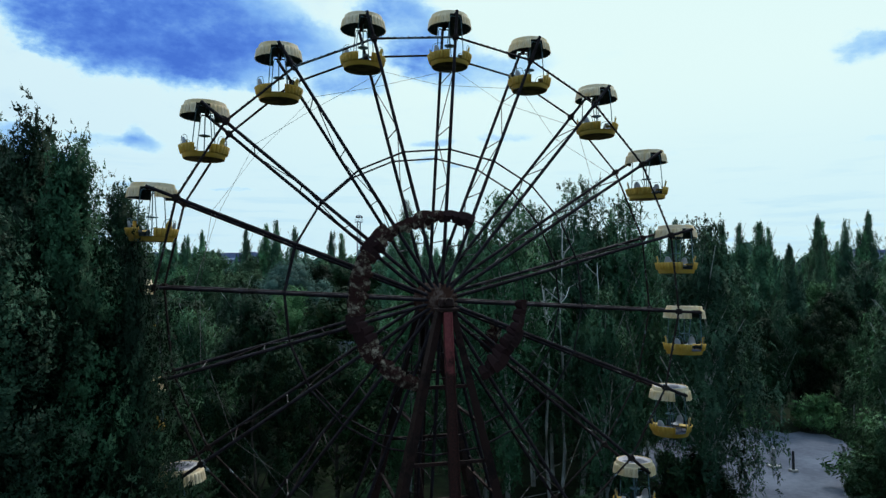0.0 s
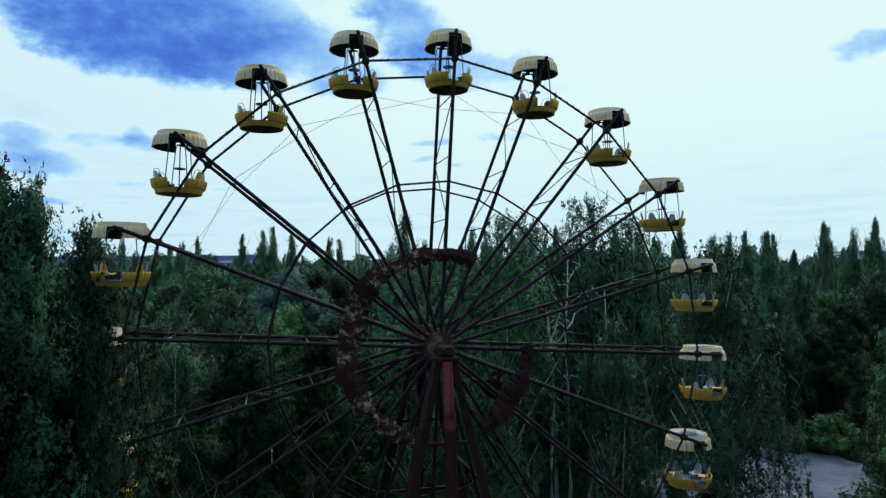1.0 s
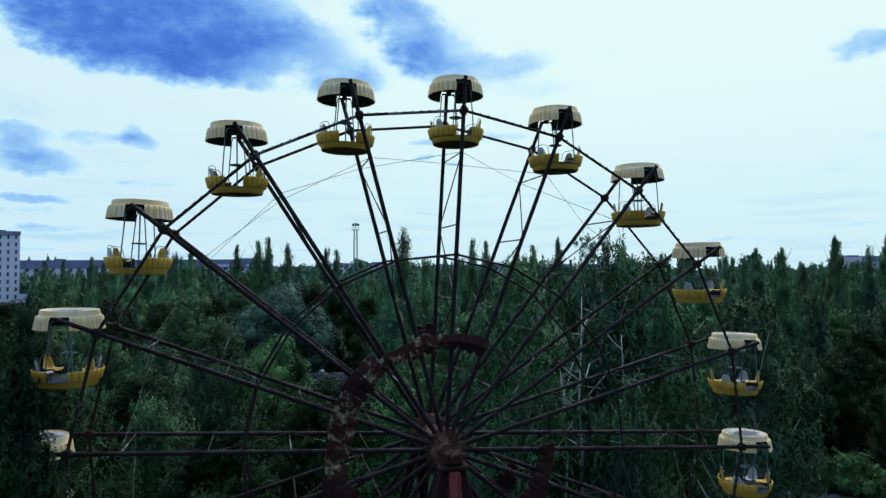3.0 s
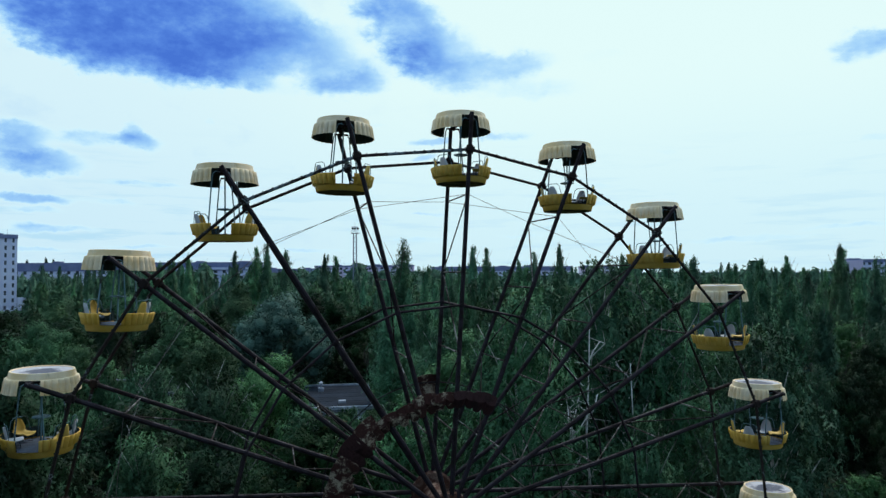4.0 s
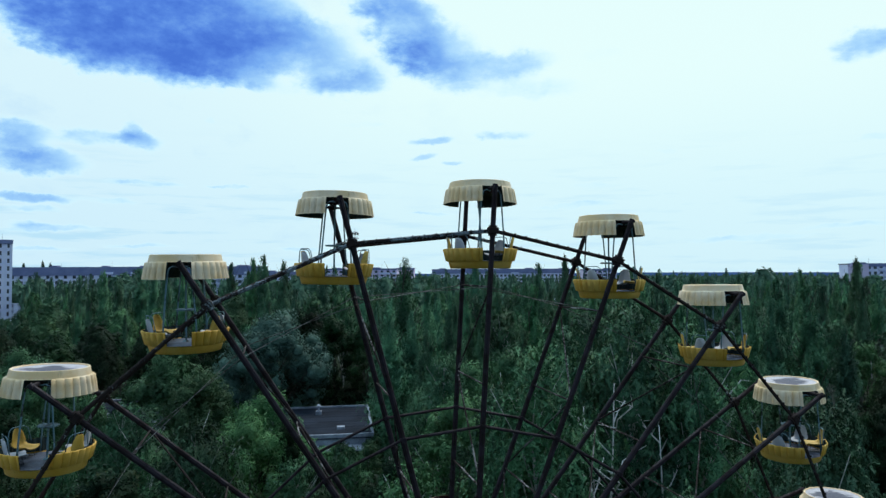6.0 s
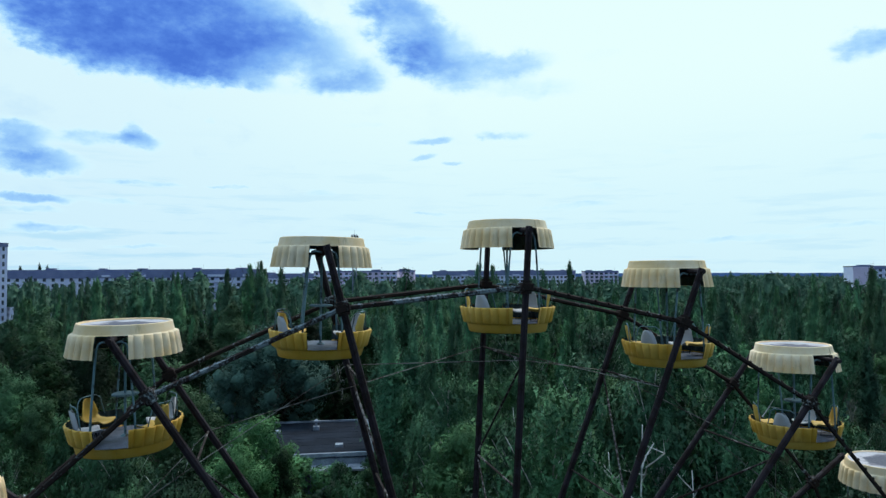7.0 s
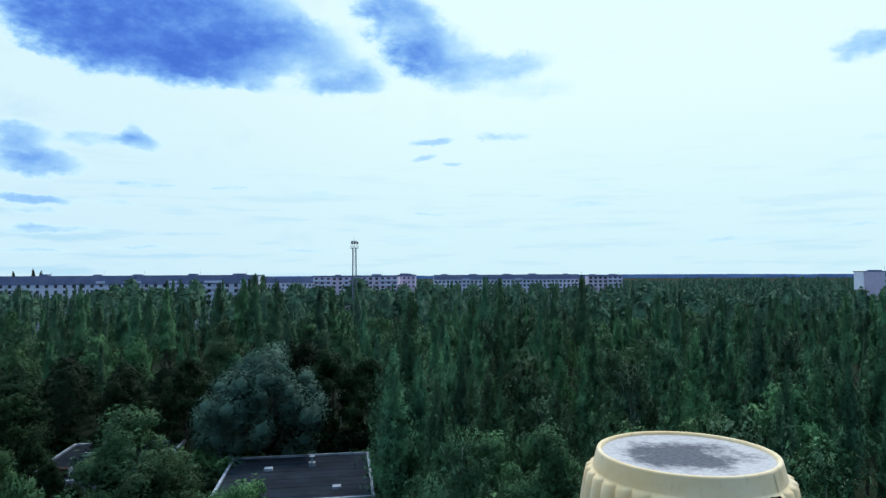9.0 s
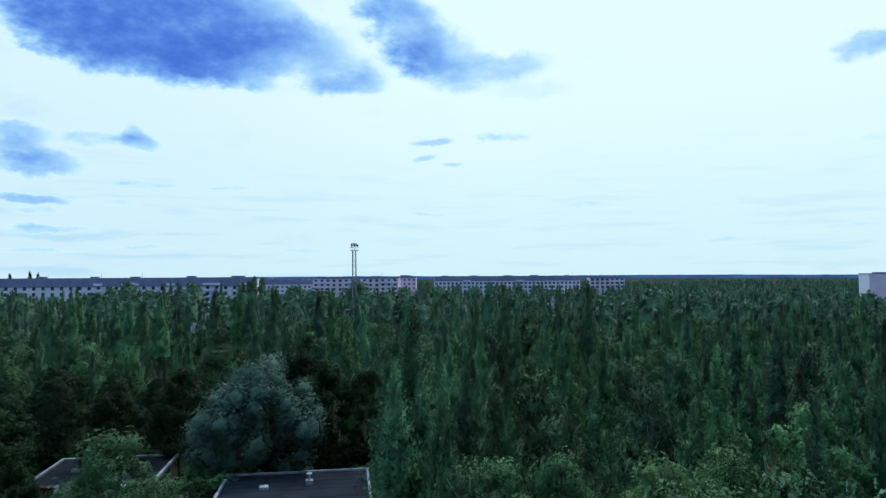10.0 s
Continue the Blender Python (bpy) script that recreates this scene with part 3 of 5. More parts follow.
bmesh.ops.transform(bm, matrix=Ry, verts=bm.verts)
part("hub_drum", bm, M["hub"], wheel, smooth=False)
for side in (-1, 1):
    for k in range(10):
        bm = bmesh.new()
        a = k * math.tau / 10
        p = Vector((0.58 * math.sin(a), side * 1.17, 0.58 * math.cos(a)))
        add_tube(bm, p, p + Vector((0, side * 0.07, 0)), 0.045, None, 6)
        part("hub_bolt", bm, M["hub"], wheel)
    bm = bmesh.new()
    add_tube(bm, (0, side * 1.3, 0), (0, side * 2.25, 0), 0.13, None, 16)
    part("axle_stub", bm, M["leg"], wheel)
    bm = bmesh.new()
    add_box(bm, (0.62, 0.42, 0.36), Matrix.Translation((0, side * 1.85, -0.05)), 0.8, 0.05)
    add_box(bm, (0.9, 0.5, 0.12), Matrix.Translation((0, side * 1.85, -0.30)), 1.0, 0.02)
    part("bearing_block", bm, M["leg"], wheel)


# decorative sheet ring round the hub: scalloped plates, many lost
def ring_plate(a0, a1, side, mat, lean, r0=3.02, r1=3.50):
    bm = bmesh.new()
    r0, r1 = r0 + rng.uniform(-0.12, 0.08), r1 + rng.uniform(-0.10, 0.12)
    n = 8
    y = side * (HALF_IN + 0.10)
    fronts, backs = [], []
    for i in range(n + 1):
        f = i / n
        a = a0 + (a1 - a0) * f
        inner = r0 + 0.13 * (1 - abs(math.sin(f * math.tau))) ** 2
        outer = r1 + 0.05 * math.sin(f * math.pi)
        col = []
        for r, bulge in ((inner, 0.0), ((inner + outer) / 2, 0.09), (outer, 0.02)):
            yy = y + side * (bulge + lean * (f - 0.5) + 0.025 * noise.noise((a * 9, r * 3, side)))
            col.append((r * math.sin(a), yy, r * math.cos(a)))
        fronts.append([bm.verts.new(c) for c in col])
        backs.append([bm.verts.new((c[0], c[1] - side * 0.02, c[2])) for c in col])
    for i in range(n):
        for j in range(2):
            bm.faces.new((fronts[i][j], fronts[i + 1][j], fronts[i + 1][j + 1], fronts[i][j + 1]))
            bm.faces.new((backs[i][j], backs[i][j + 1], backs[i + 1][j + 1], backs[i + 1][j]))
        bm.faces.new((fronts[i][0], backs[i][0], backs[i + 1][0], fronts[i + 1][0]))
        bm.faces.new((fronts[i][2], fronts[i + 1][2], backs[i + 1][2], backs[i][2]))
    for i in (0, n):
        for j in range(2):
            bm.faces.new((fronts[i][j], fronts[i][j + 1], backs[i][j + 1], backs[i][j]))
    bmesh.ops.recalc_face_normals(bm, faces=bm.faces)
    part("ring_plate", bm, mat, wheel)


STEP = math.tau / 36
for i in range(-17, 2):
    ring_plate(i * STEP + 0.02, (i + 1) * STEP + 0.05, -1, M["panel_red"] if i in (-12, -11, -6, 0, 1) else M["panel"], rng.uniform(-0.1, 0.1),
               *((2.95, 3.70) if -14 < i < -4 else (3.02, 3.50)))
for i in (9, 10, 11, 12, 13, 14):
    ring_plate(i * STEP, (i + 1) * STEP + 0.05, -1, M["panel_red"], rng.uniform(-0.12, 0.12), 2.90, 3.55)
for i in (-15, -14, -0.7, 11, 12):
    ring_plate(i * STEP, (i + 1) * STEP + 0.03, 1, M["panel"] if i % 3 else M["panel_red"], rng.uniform(-0.1, 0.1))
for side in (-1, 1):
    bm = bmesh.new()
    for k in range(72):
        a, b = k * math.tau / 72, (k + 1) * math.tau / 72
        y = side * (HALF_IN + 0.02)
        add_tube(bm, (3.42 * math.sin(a), y, 3.42 * math.cos(a)), (3.42 * math.sin(b), y, 3.42 * math.cos(b)), 0.018, None, 4, False)
    part("plate_hoop", bm, M["spoke"], wheel)

# the stand: on each side a middle leg leaning outwards and two legs spread along the wheel
for side in (-1, 1):
    bm = bmesh.new()
    top, foot = Vector((0, side * 1.95, -0.42)), Vector((0, side * 4.0, -HUB_Z + 0.25))
    m4, length = along(foot, top)
    add_box(bm, (0.40, 0.40, length), m4, 0.70)
    # flanges of the box section stand a little proud
    for sx in (-1, 1):
        add_beam(bm, foot + Vector((sx * 0.20, side * 0.12, 0)), top + Vector((sx * 0.14, side * 0.10, 0)), 0.05, 0.30, 0.7)
    part("middle_leg", bm, M["red_leg"] if side < 0 else M["leg"], wheel, "leg with faded red paint" if side < 0 else "rust-brown leg")
    for sx in (-1, 1):
        bm = bmesh.new()
        top, foot = Vector((sx * 0.28, side * 1.8, -0.4)), Vector((sx * 3.5, side * 2.6, -HUB_Z + 0.25))
        m4, length = along(foot, top)
        add_box(bm, (0.50, 0.42, length), m4, 0.6)
        part("spread_leg", bm, M["leg"], wheel)
        bm = bmesh.new()
        add_box(bm, (1.1, 1.1, 0.3), Matrix.Translation((sx * 3.5, side * 2.6, -HUB_Z + 0.13)), 0.9)
        part("footing", bm, M["stone"], wheel)
    for z in (-3.2, -6.0, -8.8, -11.4):
        f = (z + 0.4) / (-HUB_Z + 0.65)
        x, y = 0.28 + f * 3.22, side * (1.8 + f * 0.8)
        bm = bmesh.new()
        add_beam(bm, (-x, y, z), (x, y, z), 0.12, 0.12)
        part("cross_beam", bm, M["leg"], wheel)
    bm = bmesh.new()
    add_box(bm, (1.3, 1.3, 0.3), Matrix.Translation((0, side * 4.0, -HUB_Z + 0.13)), 0.9)
    part("footing", bm, M["stone"], wheel)
for z in (-4.6, -7.4, -10.2):
    f = (z + 0.4) / (-HUB_Z + 0.65)
    for sx in (-1, 1):
        bm = bmesh.new()
        x, y = sx * (0.28 + f * 3.22), 1.8 + f * 0.8
        add_beam(bm, (x, -y, z), (x, y, z), 0.10, 0.10)
        part("tie_beam", bm, M["leg"], wheel)
# ladder on the far middle leg
for sx in (-0.62, -0.25):
    bm = bmesh.new()
    add_tube(bm, (sx, 1.5, -1.0), (sx, 3.0, -HUB_Z + 0.3), 0.03, None, 6)
    part("ladder_rail", bm, M["strut"], wheel)
for i in range(34):
    f = i / 34
    bm = bmesh.new()
    y, z = 1.5 + f * 1.5, -1.2 - f * (HUB_Z - 1.7)
    add_tube(bm, (-0.62, y, z), (-0.25, y, z), 0.016, None, 5)
    part("ladder_rung", bm, M["strut"], wheel)


# ---------------------------------------------------------------- gondolas
FLUTES, PER = 32, 6
SEG = FLUTES * PER
OPEN = 17.5


def in_opening(k):
    a = ((k + 0.5) * 360 / SEG) % 180
    return a < OPEN or a > 180 - OPEN


def flute(k):
    return 0.052 * abs(math.sin(math.pi * (k % PER) / PER)) ** 0.6


def crease(bm):
    """Keeps the grooves between the flutes, and the hems, sharp."""
    for e in bm.edges:
        a, b = (math.atan2(v.co.x, -v.co.y) / math.tau * FLUTES for v in e.verts)
        if abs(a - b) < 1e-3 and abs(a - round(a)) < 1e-3 or e.calc_face_angle(0) > 0.9:
            e.smooth = False


def gondola_meshes():
    out = {}
    # canopy: fluted skirt, smooth band, sunken top
    bm = bmesh.new()
    prof = [(0.905, -0.245), (0.898, -0.215), (0.862, 0.00), (0.842, 0.125), (0.835, 0.142), (0.822, 0.150), (0.818, 0.158), (0.784, 0.296),
            (0.778, 0.309), (0.766, 0.314), (0.748, 0.312), (0.738, 0.300), (0.732, 0.282)]
    lathe(bm, prof, SEG, lambda k, r: r > 3 or not in_opening(k), lambda k, r: flute(k) * (1, 1, 1, 0.9, 0.35)[r] if r < 5 else 0)
    crease(bm)
    out["canopy"] = bm
    bm = bmesh.new()
    lathe(bm, [(0.888, -0.240), (0.845, 0.00), (0.825, 0.12), (0.78, 0.135), (0.765, 0.24), (0.10, 0.255), (0.0, 0.255)], SEG,
          lambda k, r: r > 1 or not in_opening(k), lambda k, r: flute(k) if r < 2 else 0)
    bmesh.ops.reverse_faces(bm, faces=bm.faces)
    out["lining"] = bm
    bm = bmesh.new()
    lathe(bm, [(0.734, 0.284), (0.66, 0.274), (0.45, 0.268), (0.2, 0.266), (0.0, 0.266)], 48)
    bmesh.ops.remove_doubles(bm, verts=bm.verts, dist=1e-4)
    out["top_plate"] = bm
    # tub
    bm = bmesh.new()
    prof = [(0.76, -1.90), (0.78, -1.885), (0.818, -1.74), (0.822, -1.725), (0.836, -1.720), (0.842, -1.700), (0.878, -1.56), (0.914, -1.42), (0.916, -1.405), (0.905, -1.400)]
    lathe(bm, prof, SEG, lambda k, r: r < 4 or not in_opening(k), lambda k, r: flute(k) * (0, 0, 0, 0, 0.6, 1, 1, 1, 0.7, 0.5)[r])
    crease(bm)
    out["tub"] = bm
    bm = bmesh.new()
    lathe(bm, [(0.893, -1.402), (0.857, -1.56), (0.825, -1.69)], SEG, lambda k, r: not in_opening(k), lambda k, r: flute(k))
    bmesh.ops.reverse_faces(bm, faces=bm.faces)
    out["tub_lining"] = bm
    bm = bmesh.new()
    lathe(bm, [(0.0, -1.905), (0.77, -1.902)], 48)
    bmesh.ops.remove_doubles(bm, verts=bm.verts, dist=1e-4)
    out["underside"] = bm
    bm = bmesh.new()
    lathe(bm, [(0.838, -1.712), (0.55, -1.700), (0.0, -1.698)], 64)
    bmesh.ops.remove_doubles(bm, verts=bm.verts, dist=1e-4)
    out["deck"] = bm
    return out


def seat_shell():
    """A moulded bucket seat: a bent pan running up into a tapering back, with turned-up sides; faces +x."""
    bm = bmesh.new()
    prof = [(0.23, -0.02, 0.19), (0.20, 0.0, 0.20), (0.05, -0.02, 0.205), (-0.10, -0.015, 0.20), (-0.17, 0.03, 0.20), (-0.205, 0.14, 0.19), (-0.235, 0.28, 0.15), (-0.255, 0.37, 0.10), (-0.258, 0.395, 0.06)]
    grid = []
    for x, z, w in prof:
        row = []
        for j in range(7):
            s = j / 3 - 1
            lift = 0.055 * abs(s) ** 3
            row.append(Vector((x + (lift if z > 0.05 else 0), s * w, z + (lift if z <= 0.05 else 0))))
        grid.append(row)
    tops = [[bm.verts.new(p) for p in r] for r in grid]
    lows = [[bm.verts.new(p + Vector((-0.012, 0, -0.012))) for p in r] for r in grid]
    for i in range(len(grid) - 1):
        for j in range(6):
            bm.faces.new((tops[i][j], tops[i][j + 1], tops[i + 1][j + 1], tops[i + 1][j]))
            bm.faces.new((lows[i][j], lows[i + 1][j], lows[i + 1][j + 1], lows[i][j + 1]))
        for j in (0, 6):
            bm.faces.new((tops[i][j], tops[i + 1][j], lows[i + 1][j], lows[i][j]))
    for i in (0, len(grid) - 1):
        for j in range(6):
            bm.faces.new((tops[i][j], tops[i][j + 1], lows[i][j + 1], lows[i][j]))
    bmesh.ops.recalc_face_normals(bm, faces=bm.faces)
    return bm


def make_gondola():
    g = thing("gondola", (0, 0, 0), "open ferris wheel gondola with cream fluted canopy and yellow tub", "gondola", "gondolas of the wheel")
    b = gondola_meshes()
    canopy = part("canopy", b["canopy"], M["cream"], g, "faded cream fluted canopy", True)
    for a in (0.35, 0.35 + math.pi):
        bm = bmesh.new()
        add_beam(bm, (0.824 * math.sin(a), -0.824 * math.cos(a), 0.157), (0.789 * math.sin(a), -0.789 * math.cos(a), 0.296), 0.022, 0.008)
        part("seam_strip", bm, M["cream"], canopy)
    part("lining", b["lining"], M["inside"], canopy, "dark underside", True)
    part("top_plate", b["top_plate"], M["roof_top"], canopy, "stained sunken top", True)
    tub = part("tub", b["tub"], M["yellow"], g, "yellow fluted tub", True)
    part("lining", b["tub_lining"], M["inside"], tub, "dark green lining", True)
    part("underside", b["underside"], M["under"], tub, "underside with its shade put into dark olive paint")
    part("deck", b["deck"], M["deck"], g, "pale metal deck")
    # hanger tubes, hooked over the axle at both openings
    for sy in (-1, 1):
        for sx in (-1, 1):
            bm = bmesh.new()
            add_path_tube(bm, [(sx * 0.03, sy * 0.80, 0.02), (sx * 0.14, sy * 0.80, 0.045), (sx * 0.21, sy * 0.80, 0.01), (sx * 0.245, sy * 0.80, -0.08),
                               (sx * 0.27, sy * 0.79, -0.30), (sx * 0.34, sy * 0.77, -1.20), (sx * 0.36, sy * 0.76, -1.69)], 0.019)
            part("hanger", bm, M["pole"], g, "blue-green painted hanger tube", True)
    bm = bmesh.new()
    add_tube(bm, (0, 0, 0.25), (0, 0, -1.70), 0.022, None, 8)
    add_tube(bm, (0, 0, -1.70), (0, 0, -1.66), 0.09, 0.04, 12)
    part("centre_post", bm, M["pole"], g)
    bm = bmesh.new()
    lathe(bm, [(0.0, -0.985), (0.06, -0.985), (0.06, -0.965), (0.185, -0.965), (0.20, -0.985), (0.225, -0.975), (0.225, -0.955), (0.20, -0.945), (0.0, -0.945)], 28)
    bmesh.ops.remove_doubles(bm, verts=bm.verts, dist=1e-4)
    part("turning_disc", bm, M["pole"], g, "blue-green hand disc")
    # four bucket seats in two pairs facing each other
    for i, (sx, sy) in enumerate(product((-1, 1), (-1, 1))):
        mat = M["seat_yellow"] if i in (1, 2) else M["seat_white"]
        seat = part("seat", seat_shell(), mat, g, "yellow plastic bucket seat" if i in (1, 2) else "faded white plastic bucket seat", True)
        seat.matrix_basis = pose(sx * 0.54, sy * 0.30, -1.49 if i in (1, 2) else -1.53, 0, 0, (0 if sx < 0 else 180) + 25 * sx * sy)
        bm = bmesh.new()
        drop = -1.702 - seat.location.z
        add_path_tube(bm, [(0.12, -0.12, -0.01), (0.15, -0.14, drop), (-0.15, -0.14, drop), (-0.12, -0.12, -0.01), (-0.12, 0.12, -0.01), (-0.15, 0.14, drop), (0.15, 0.14, drop), (0.12, 0.12, -0.01)], 0.012, 5)
        part("seat_frame", bm, M["black"], seat, "thin black bent tube frame")
    # bent rails behind the seats
    for sx in (-1, 1):
        for s2 in (-1, 1):
            bm = bmesh.new()
            pts = []
            for j in range(9):
                a = radians(90 * sx - s2 * (8 + 44 * j / 8))
                up = -1.42 + 0.36 * min(1, 2.2 * math.sin(math.pi * j / 8))
                pts.append((0.85 * math.sin(a), -0.85 * math.cos(a), up))
            add_path_tube(bm, pts, 0.011, 5)
            part("back_rail", bm, M["pole"], g, "", True)
    # bracket holding the canopy to the axle
    for sy in (-1, 1):
        bm = bmesh.new()
        add_box(bm, (0.16, 0.10, 0.26), Matrix.Translation((0, sy * 0.74, 0.10)), 1.0, 0.02)
        add_box(bm, (0.44, 0.05, 0.05), Matrix.Translation((0, sy * 0.78, 0.03)), 1.0, 0.01)
        part("bracket", bm, M["leg"], g)
    return g


first = make_gondola()
g_rng = random.Random(11)
for k in range(N):
    a = PHASE + k * math.tau / N
    m4 = pose(R_TIP * math.sin(a), 0, HUB_Z + R_TIP * math.cos(a) - 0.075, g_rng.uniform(-1, 1), g_rng.uniform(-1.6, 1.6), g_rng.uniform(-4, 4))
    if k == 0:
        first.matrix_basis = m4 @ Matrix.Diagonal((0.96, 0.96, 0.96, 1))
    else:
        copy_thing(first, m4)


# ---------------------------------------------------------------- buildings
def box_mesh(name, size, loc, mat, parent, label=""):
    bm = bmesh.new()
    add_box(bm, size, Matrix.Translation(loc))
    return part(name, bm, mat, parent, label)


def facade(bm, w, h, cols, rows, ow, oh, sill, depth, storey):
    """A wall along x in the plane y=0, with openings through a reveal of the given depth."""
    pitch = w / cols
    xs = sorted({0.0, w} | {round(c * pitch + (pitch - ow) / 2, 4) for c in range(cols)} | {round(c * pitch + (pitch + ow) / 2, 4) for c in range(cols)})
    zs = sorted({0.0, h} | {round(r * storey + sill, 4) for r in range(rows)} | {round(r * storey + sill + oh, 4) for r in range(rows)})
    vs = {}

    def v(x, y, z):
        key = (round(x, 3), round(y, 3), round(z, 3))
        if key not in vs:
            vs[key] = bm.verts.new(key)
        return vs[key]

    for i in range(len(xs) - 1):
        for j in range(len(zs) - 1):
            x0, x1, z0, z1 = xs[i], xs[i + 1], zs[j], zs[j + 1]
            if i % 2 == 1 and j % 2 == 1:
                for (a, b, c, d) in (((x0, z0), (x1, z0), 0, 0), ((x1, z0), (x1, z1), 0, 0), ((x1, z1), (x0, z1), 0, 0), ((x0, z1), (x0, z0), 0, 0)):
                    bm.faces.new((v(a[0], 0, a[1]), v(a[0], depth, a[1]), v(b[0], depth, b[1]), v(b[0], 0, b[1])))
            else:
                bm.faces.new((v(x0, 0, z0), v(x1, 0, z0), v(x1, 0, z1), v(x0, 0, z1)))


def window_mesh(w, h):
    """A dark empty window: frame bars before a pane."""
    bm = bmesh.new()
    add_box(bm, (w, 0.04, h))
    return bm


def frame_mesh(w, h):
    bm = bmesh.new()
    for x in (-w / 2 + 0.04, w * 0.12, w / 2 - 0.04):
        add_box(bm, (0.08, 0.06, h), Matrix.Translation((x, -0.05, 0)))
    for z in (-h / 2 + 0.04, h / 2 - 0.04):
        add_box(bm, (w, 0.06, 0.08), Matrix.Translation((0, -0.05, z)))
    return bm


def apartment_block(name, at, turn, w, d, storeys, cols, label, wall_mat, balconies=(), attic=2.2, window_rows=4, ow=1.5, oh=1.5, storey=2.8):
    """A slab block: openings through the front wall, dark windows in them, a roof band and, where seen, loggias."""
    h = storeys * storey + 0.6
    b = thing(name, at, label, "building", "blocks beyond the trees")
    b.rotation_euler = (0, 0, turn)
    bm = bmesh.new()
    facade(bm, w, h, cols, storeys, ow, oh, 0.9, 0.3, storey)
    for vtx in bm.verts:
        vtx.co.x -= w / 2
    wall = part("front_wall", bm, wall_mat, b)
    box_mesh("side_wall", (0.3, d, h), (-w / 2 + 0.15, d / 2 + 0.3, h / 2), wall_mat, b)
    box_mesh("side_wall", (0.3, d, h), (w / 2 - 0.15, d / 2 + 0.3, h / 2), wall_mat, b)
    box_mesh("back_wall", (w, 0.3, h), (0, d + 0.45, h / 2), wall_mat, b)
    box_mesh("roof", (w + 0.5, d + 1.0, 0.35), (0, d / 2 + 0.3, h + 0.175), M["felt"], b)
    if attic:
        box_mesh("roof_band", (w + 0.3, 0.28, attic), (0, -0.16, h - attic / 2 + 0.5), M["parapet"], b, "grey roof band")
    pane, bars = None, None
    pitch = w / cols
    for r in range(max(0, storeys - window_rows), storeys):
        for c in range(cols):
            x, z = -w / 2 + (c + 0.5) * pitch, r * storey + 0.9 + oh / 2
            if pane is None:
                win = part("window", window_mesh(ow, oh), M["dark_glass"], b)
                pane = win.data
                fr = part("window_frame", frame_mesh(ow, oh), M["fascia"], win)
                bars = fr.data
            else:
                win = new("window", pane)
                win.parent = b
                fr = new("window_frame", bars)
                fr.parent = win
            win.location = (x, 0.28, z)
    for c0, c1 in balconies:
        for r in range(max(0, storeys - window_rows), storeys):
            bm = bmesh.new()
            bw = (c1 - c0) * pitch - 0.4
            add_box(bm, (bw, 1.2, 0.16), Matrix.Translation((0, -0.6, 0)))
            add_box(bm, (bw, 0.10, 1.0), Matrix.Translation((0, -1.15, 0.55)))
            for sx in (-1, 1):
                add_box(bm, (0.10, 1.2, 1.0), Matrix.Translation((sx * bw / 2, -0.6, 0.55)))
            bal = part("balcony", bm, M["concrete"], b)
            bal.location = (-w / 2 + (c0 + c1) / 2 * pitch, -0.02, r * storey + 0.2)
    rr = random.Random(len(name) + int(w))
    for i in range(max(2, int(w / 22))):
        x = -w / 2 + w * (i + 0.5) / max(2, int(w / 22)) + rr.uniform(-3, 3)
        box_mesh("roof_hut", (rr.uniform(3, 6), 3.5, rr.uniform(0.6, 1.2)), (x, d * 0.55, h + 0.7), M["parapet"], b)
        bm = bmesh.new()
        add_tube(bm, (0, 0, 0), (0, 0, rr.uniform(2.0, 3.2)), 0.06, 0.03, 5)
        mast = part("aerial", bm, M["steel_grey"], b)
        mast.location = (x + 4, d * 0.4, h + 0.3)
    return b


def at_view(u, v, z=0.0):
    p = plan(u, v)
    return (p.x, p.y, z)


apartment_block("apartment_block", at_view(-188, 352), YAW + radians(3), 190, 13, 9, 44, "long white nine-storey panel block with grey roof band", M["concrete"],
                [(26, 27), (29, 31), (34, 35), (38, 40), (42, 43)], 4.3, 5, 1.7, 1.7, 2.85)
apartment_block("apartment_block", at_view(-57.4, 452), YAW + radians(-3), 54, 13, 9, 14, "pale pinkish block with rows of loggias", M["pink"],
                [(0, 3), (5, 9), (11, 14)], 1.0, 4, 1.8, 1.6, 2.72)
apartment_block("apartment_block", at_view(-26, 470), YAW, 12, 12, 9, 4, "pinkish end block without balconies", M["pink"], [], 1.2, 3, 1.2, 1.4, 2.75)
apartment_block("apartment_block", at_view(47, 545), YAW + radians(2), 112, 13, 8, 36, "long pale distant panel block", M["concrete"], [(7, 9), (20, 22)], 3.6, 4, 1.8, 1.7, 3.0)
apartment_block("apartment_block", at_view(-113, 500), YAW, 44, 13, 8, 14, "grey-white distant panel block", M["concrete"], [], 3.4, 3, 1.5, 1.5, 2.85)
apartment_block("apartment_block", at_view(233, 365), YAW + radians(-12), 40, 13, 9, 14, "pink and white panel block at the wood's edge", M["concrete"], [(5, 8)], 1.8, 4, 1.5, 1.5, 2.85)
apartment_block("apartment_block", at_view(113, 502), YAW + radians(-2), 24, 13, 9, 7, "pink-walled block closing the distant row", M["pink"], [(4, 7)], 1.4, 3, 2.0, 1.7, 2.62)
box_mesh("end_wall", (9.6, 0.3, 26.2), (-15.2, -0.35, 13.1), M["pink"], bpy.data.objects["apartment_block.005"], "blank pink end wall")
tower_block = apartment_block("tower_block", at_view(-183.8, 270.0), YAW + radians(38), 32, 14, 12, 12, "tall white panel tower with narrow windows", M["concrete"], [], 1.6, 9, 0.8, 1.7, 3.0)


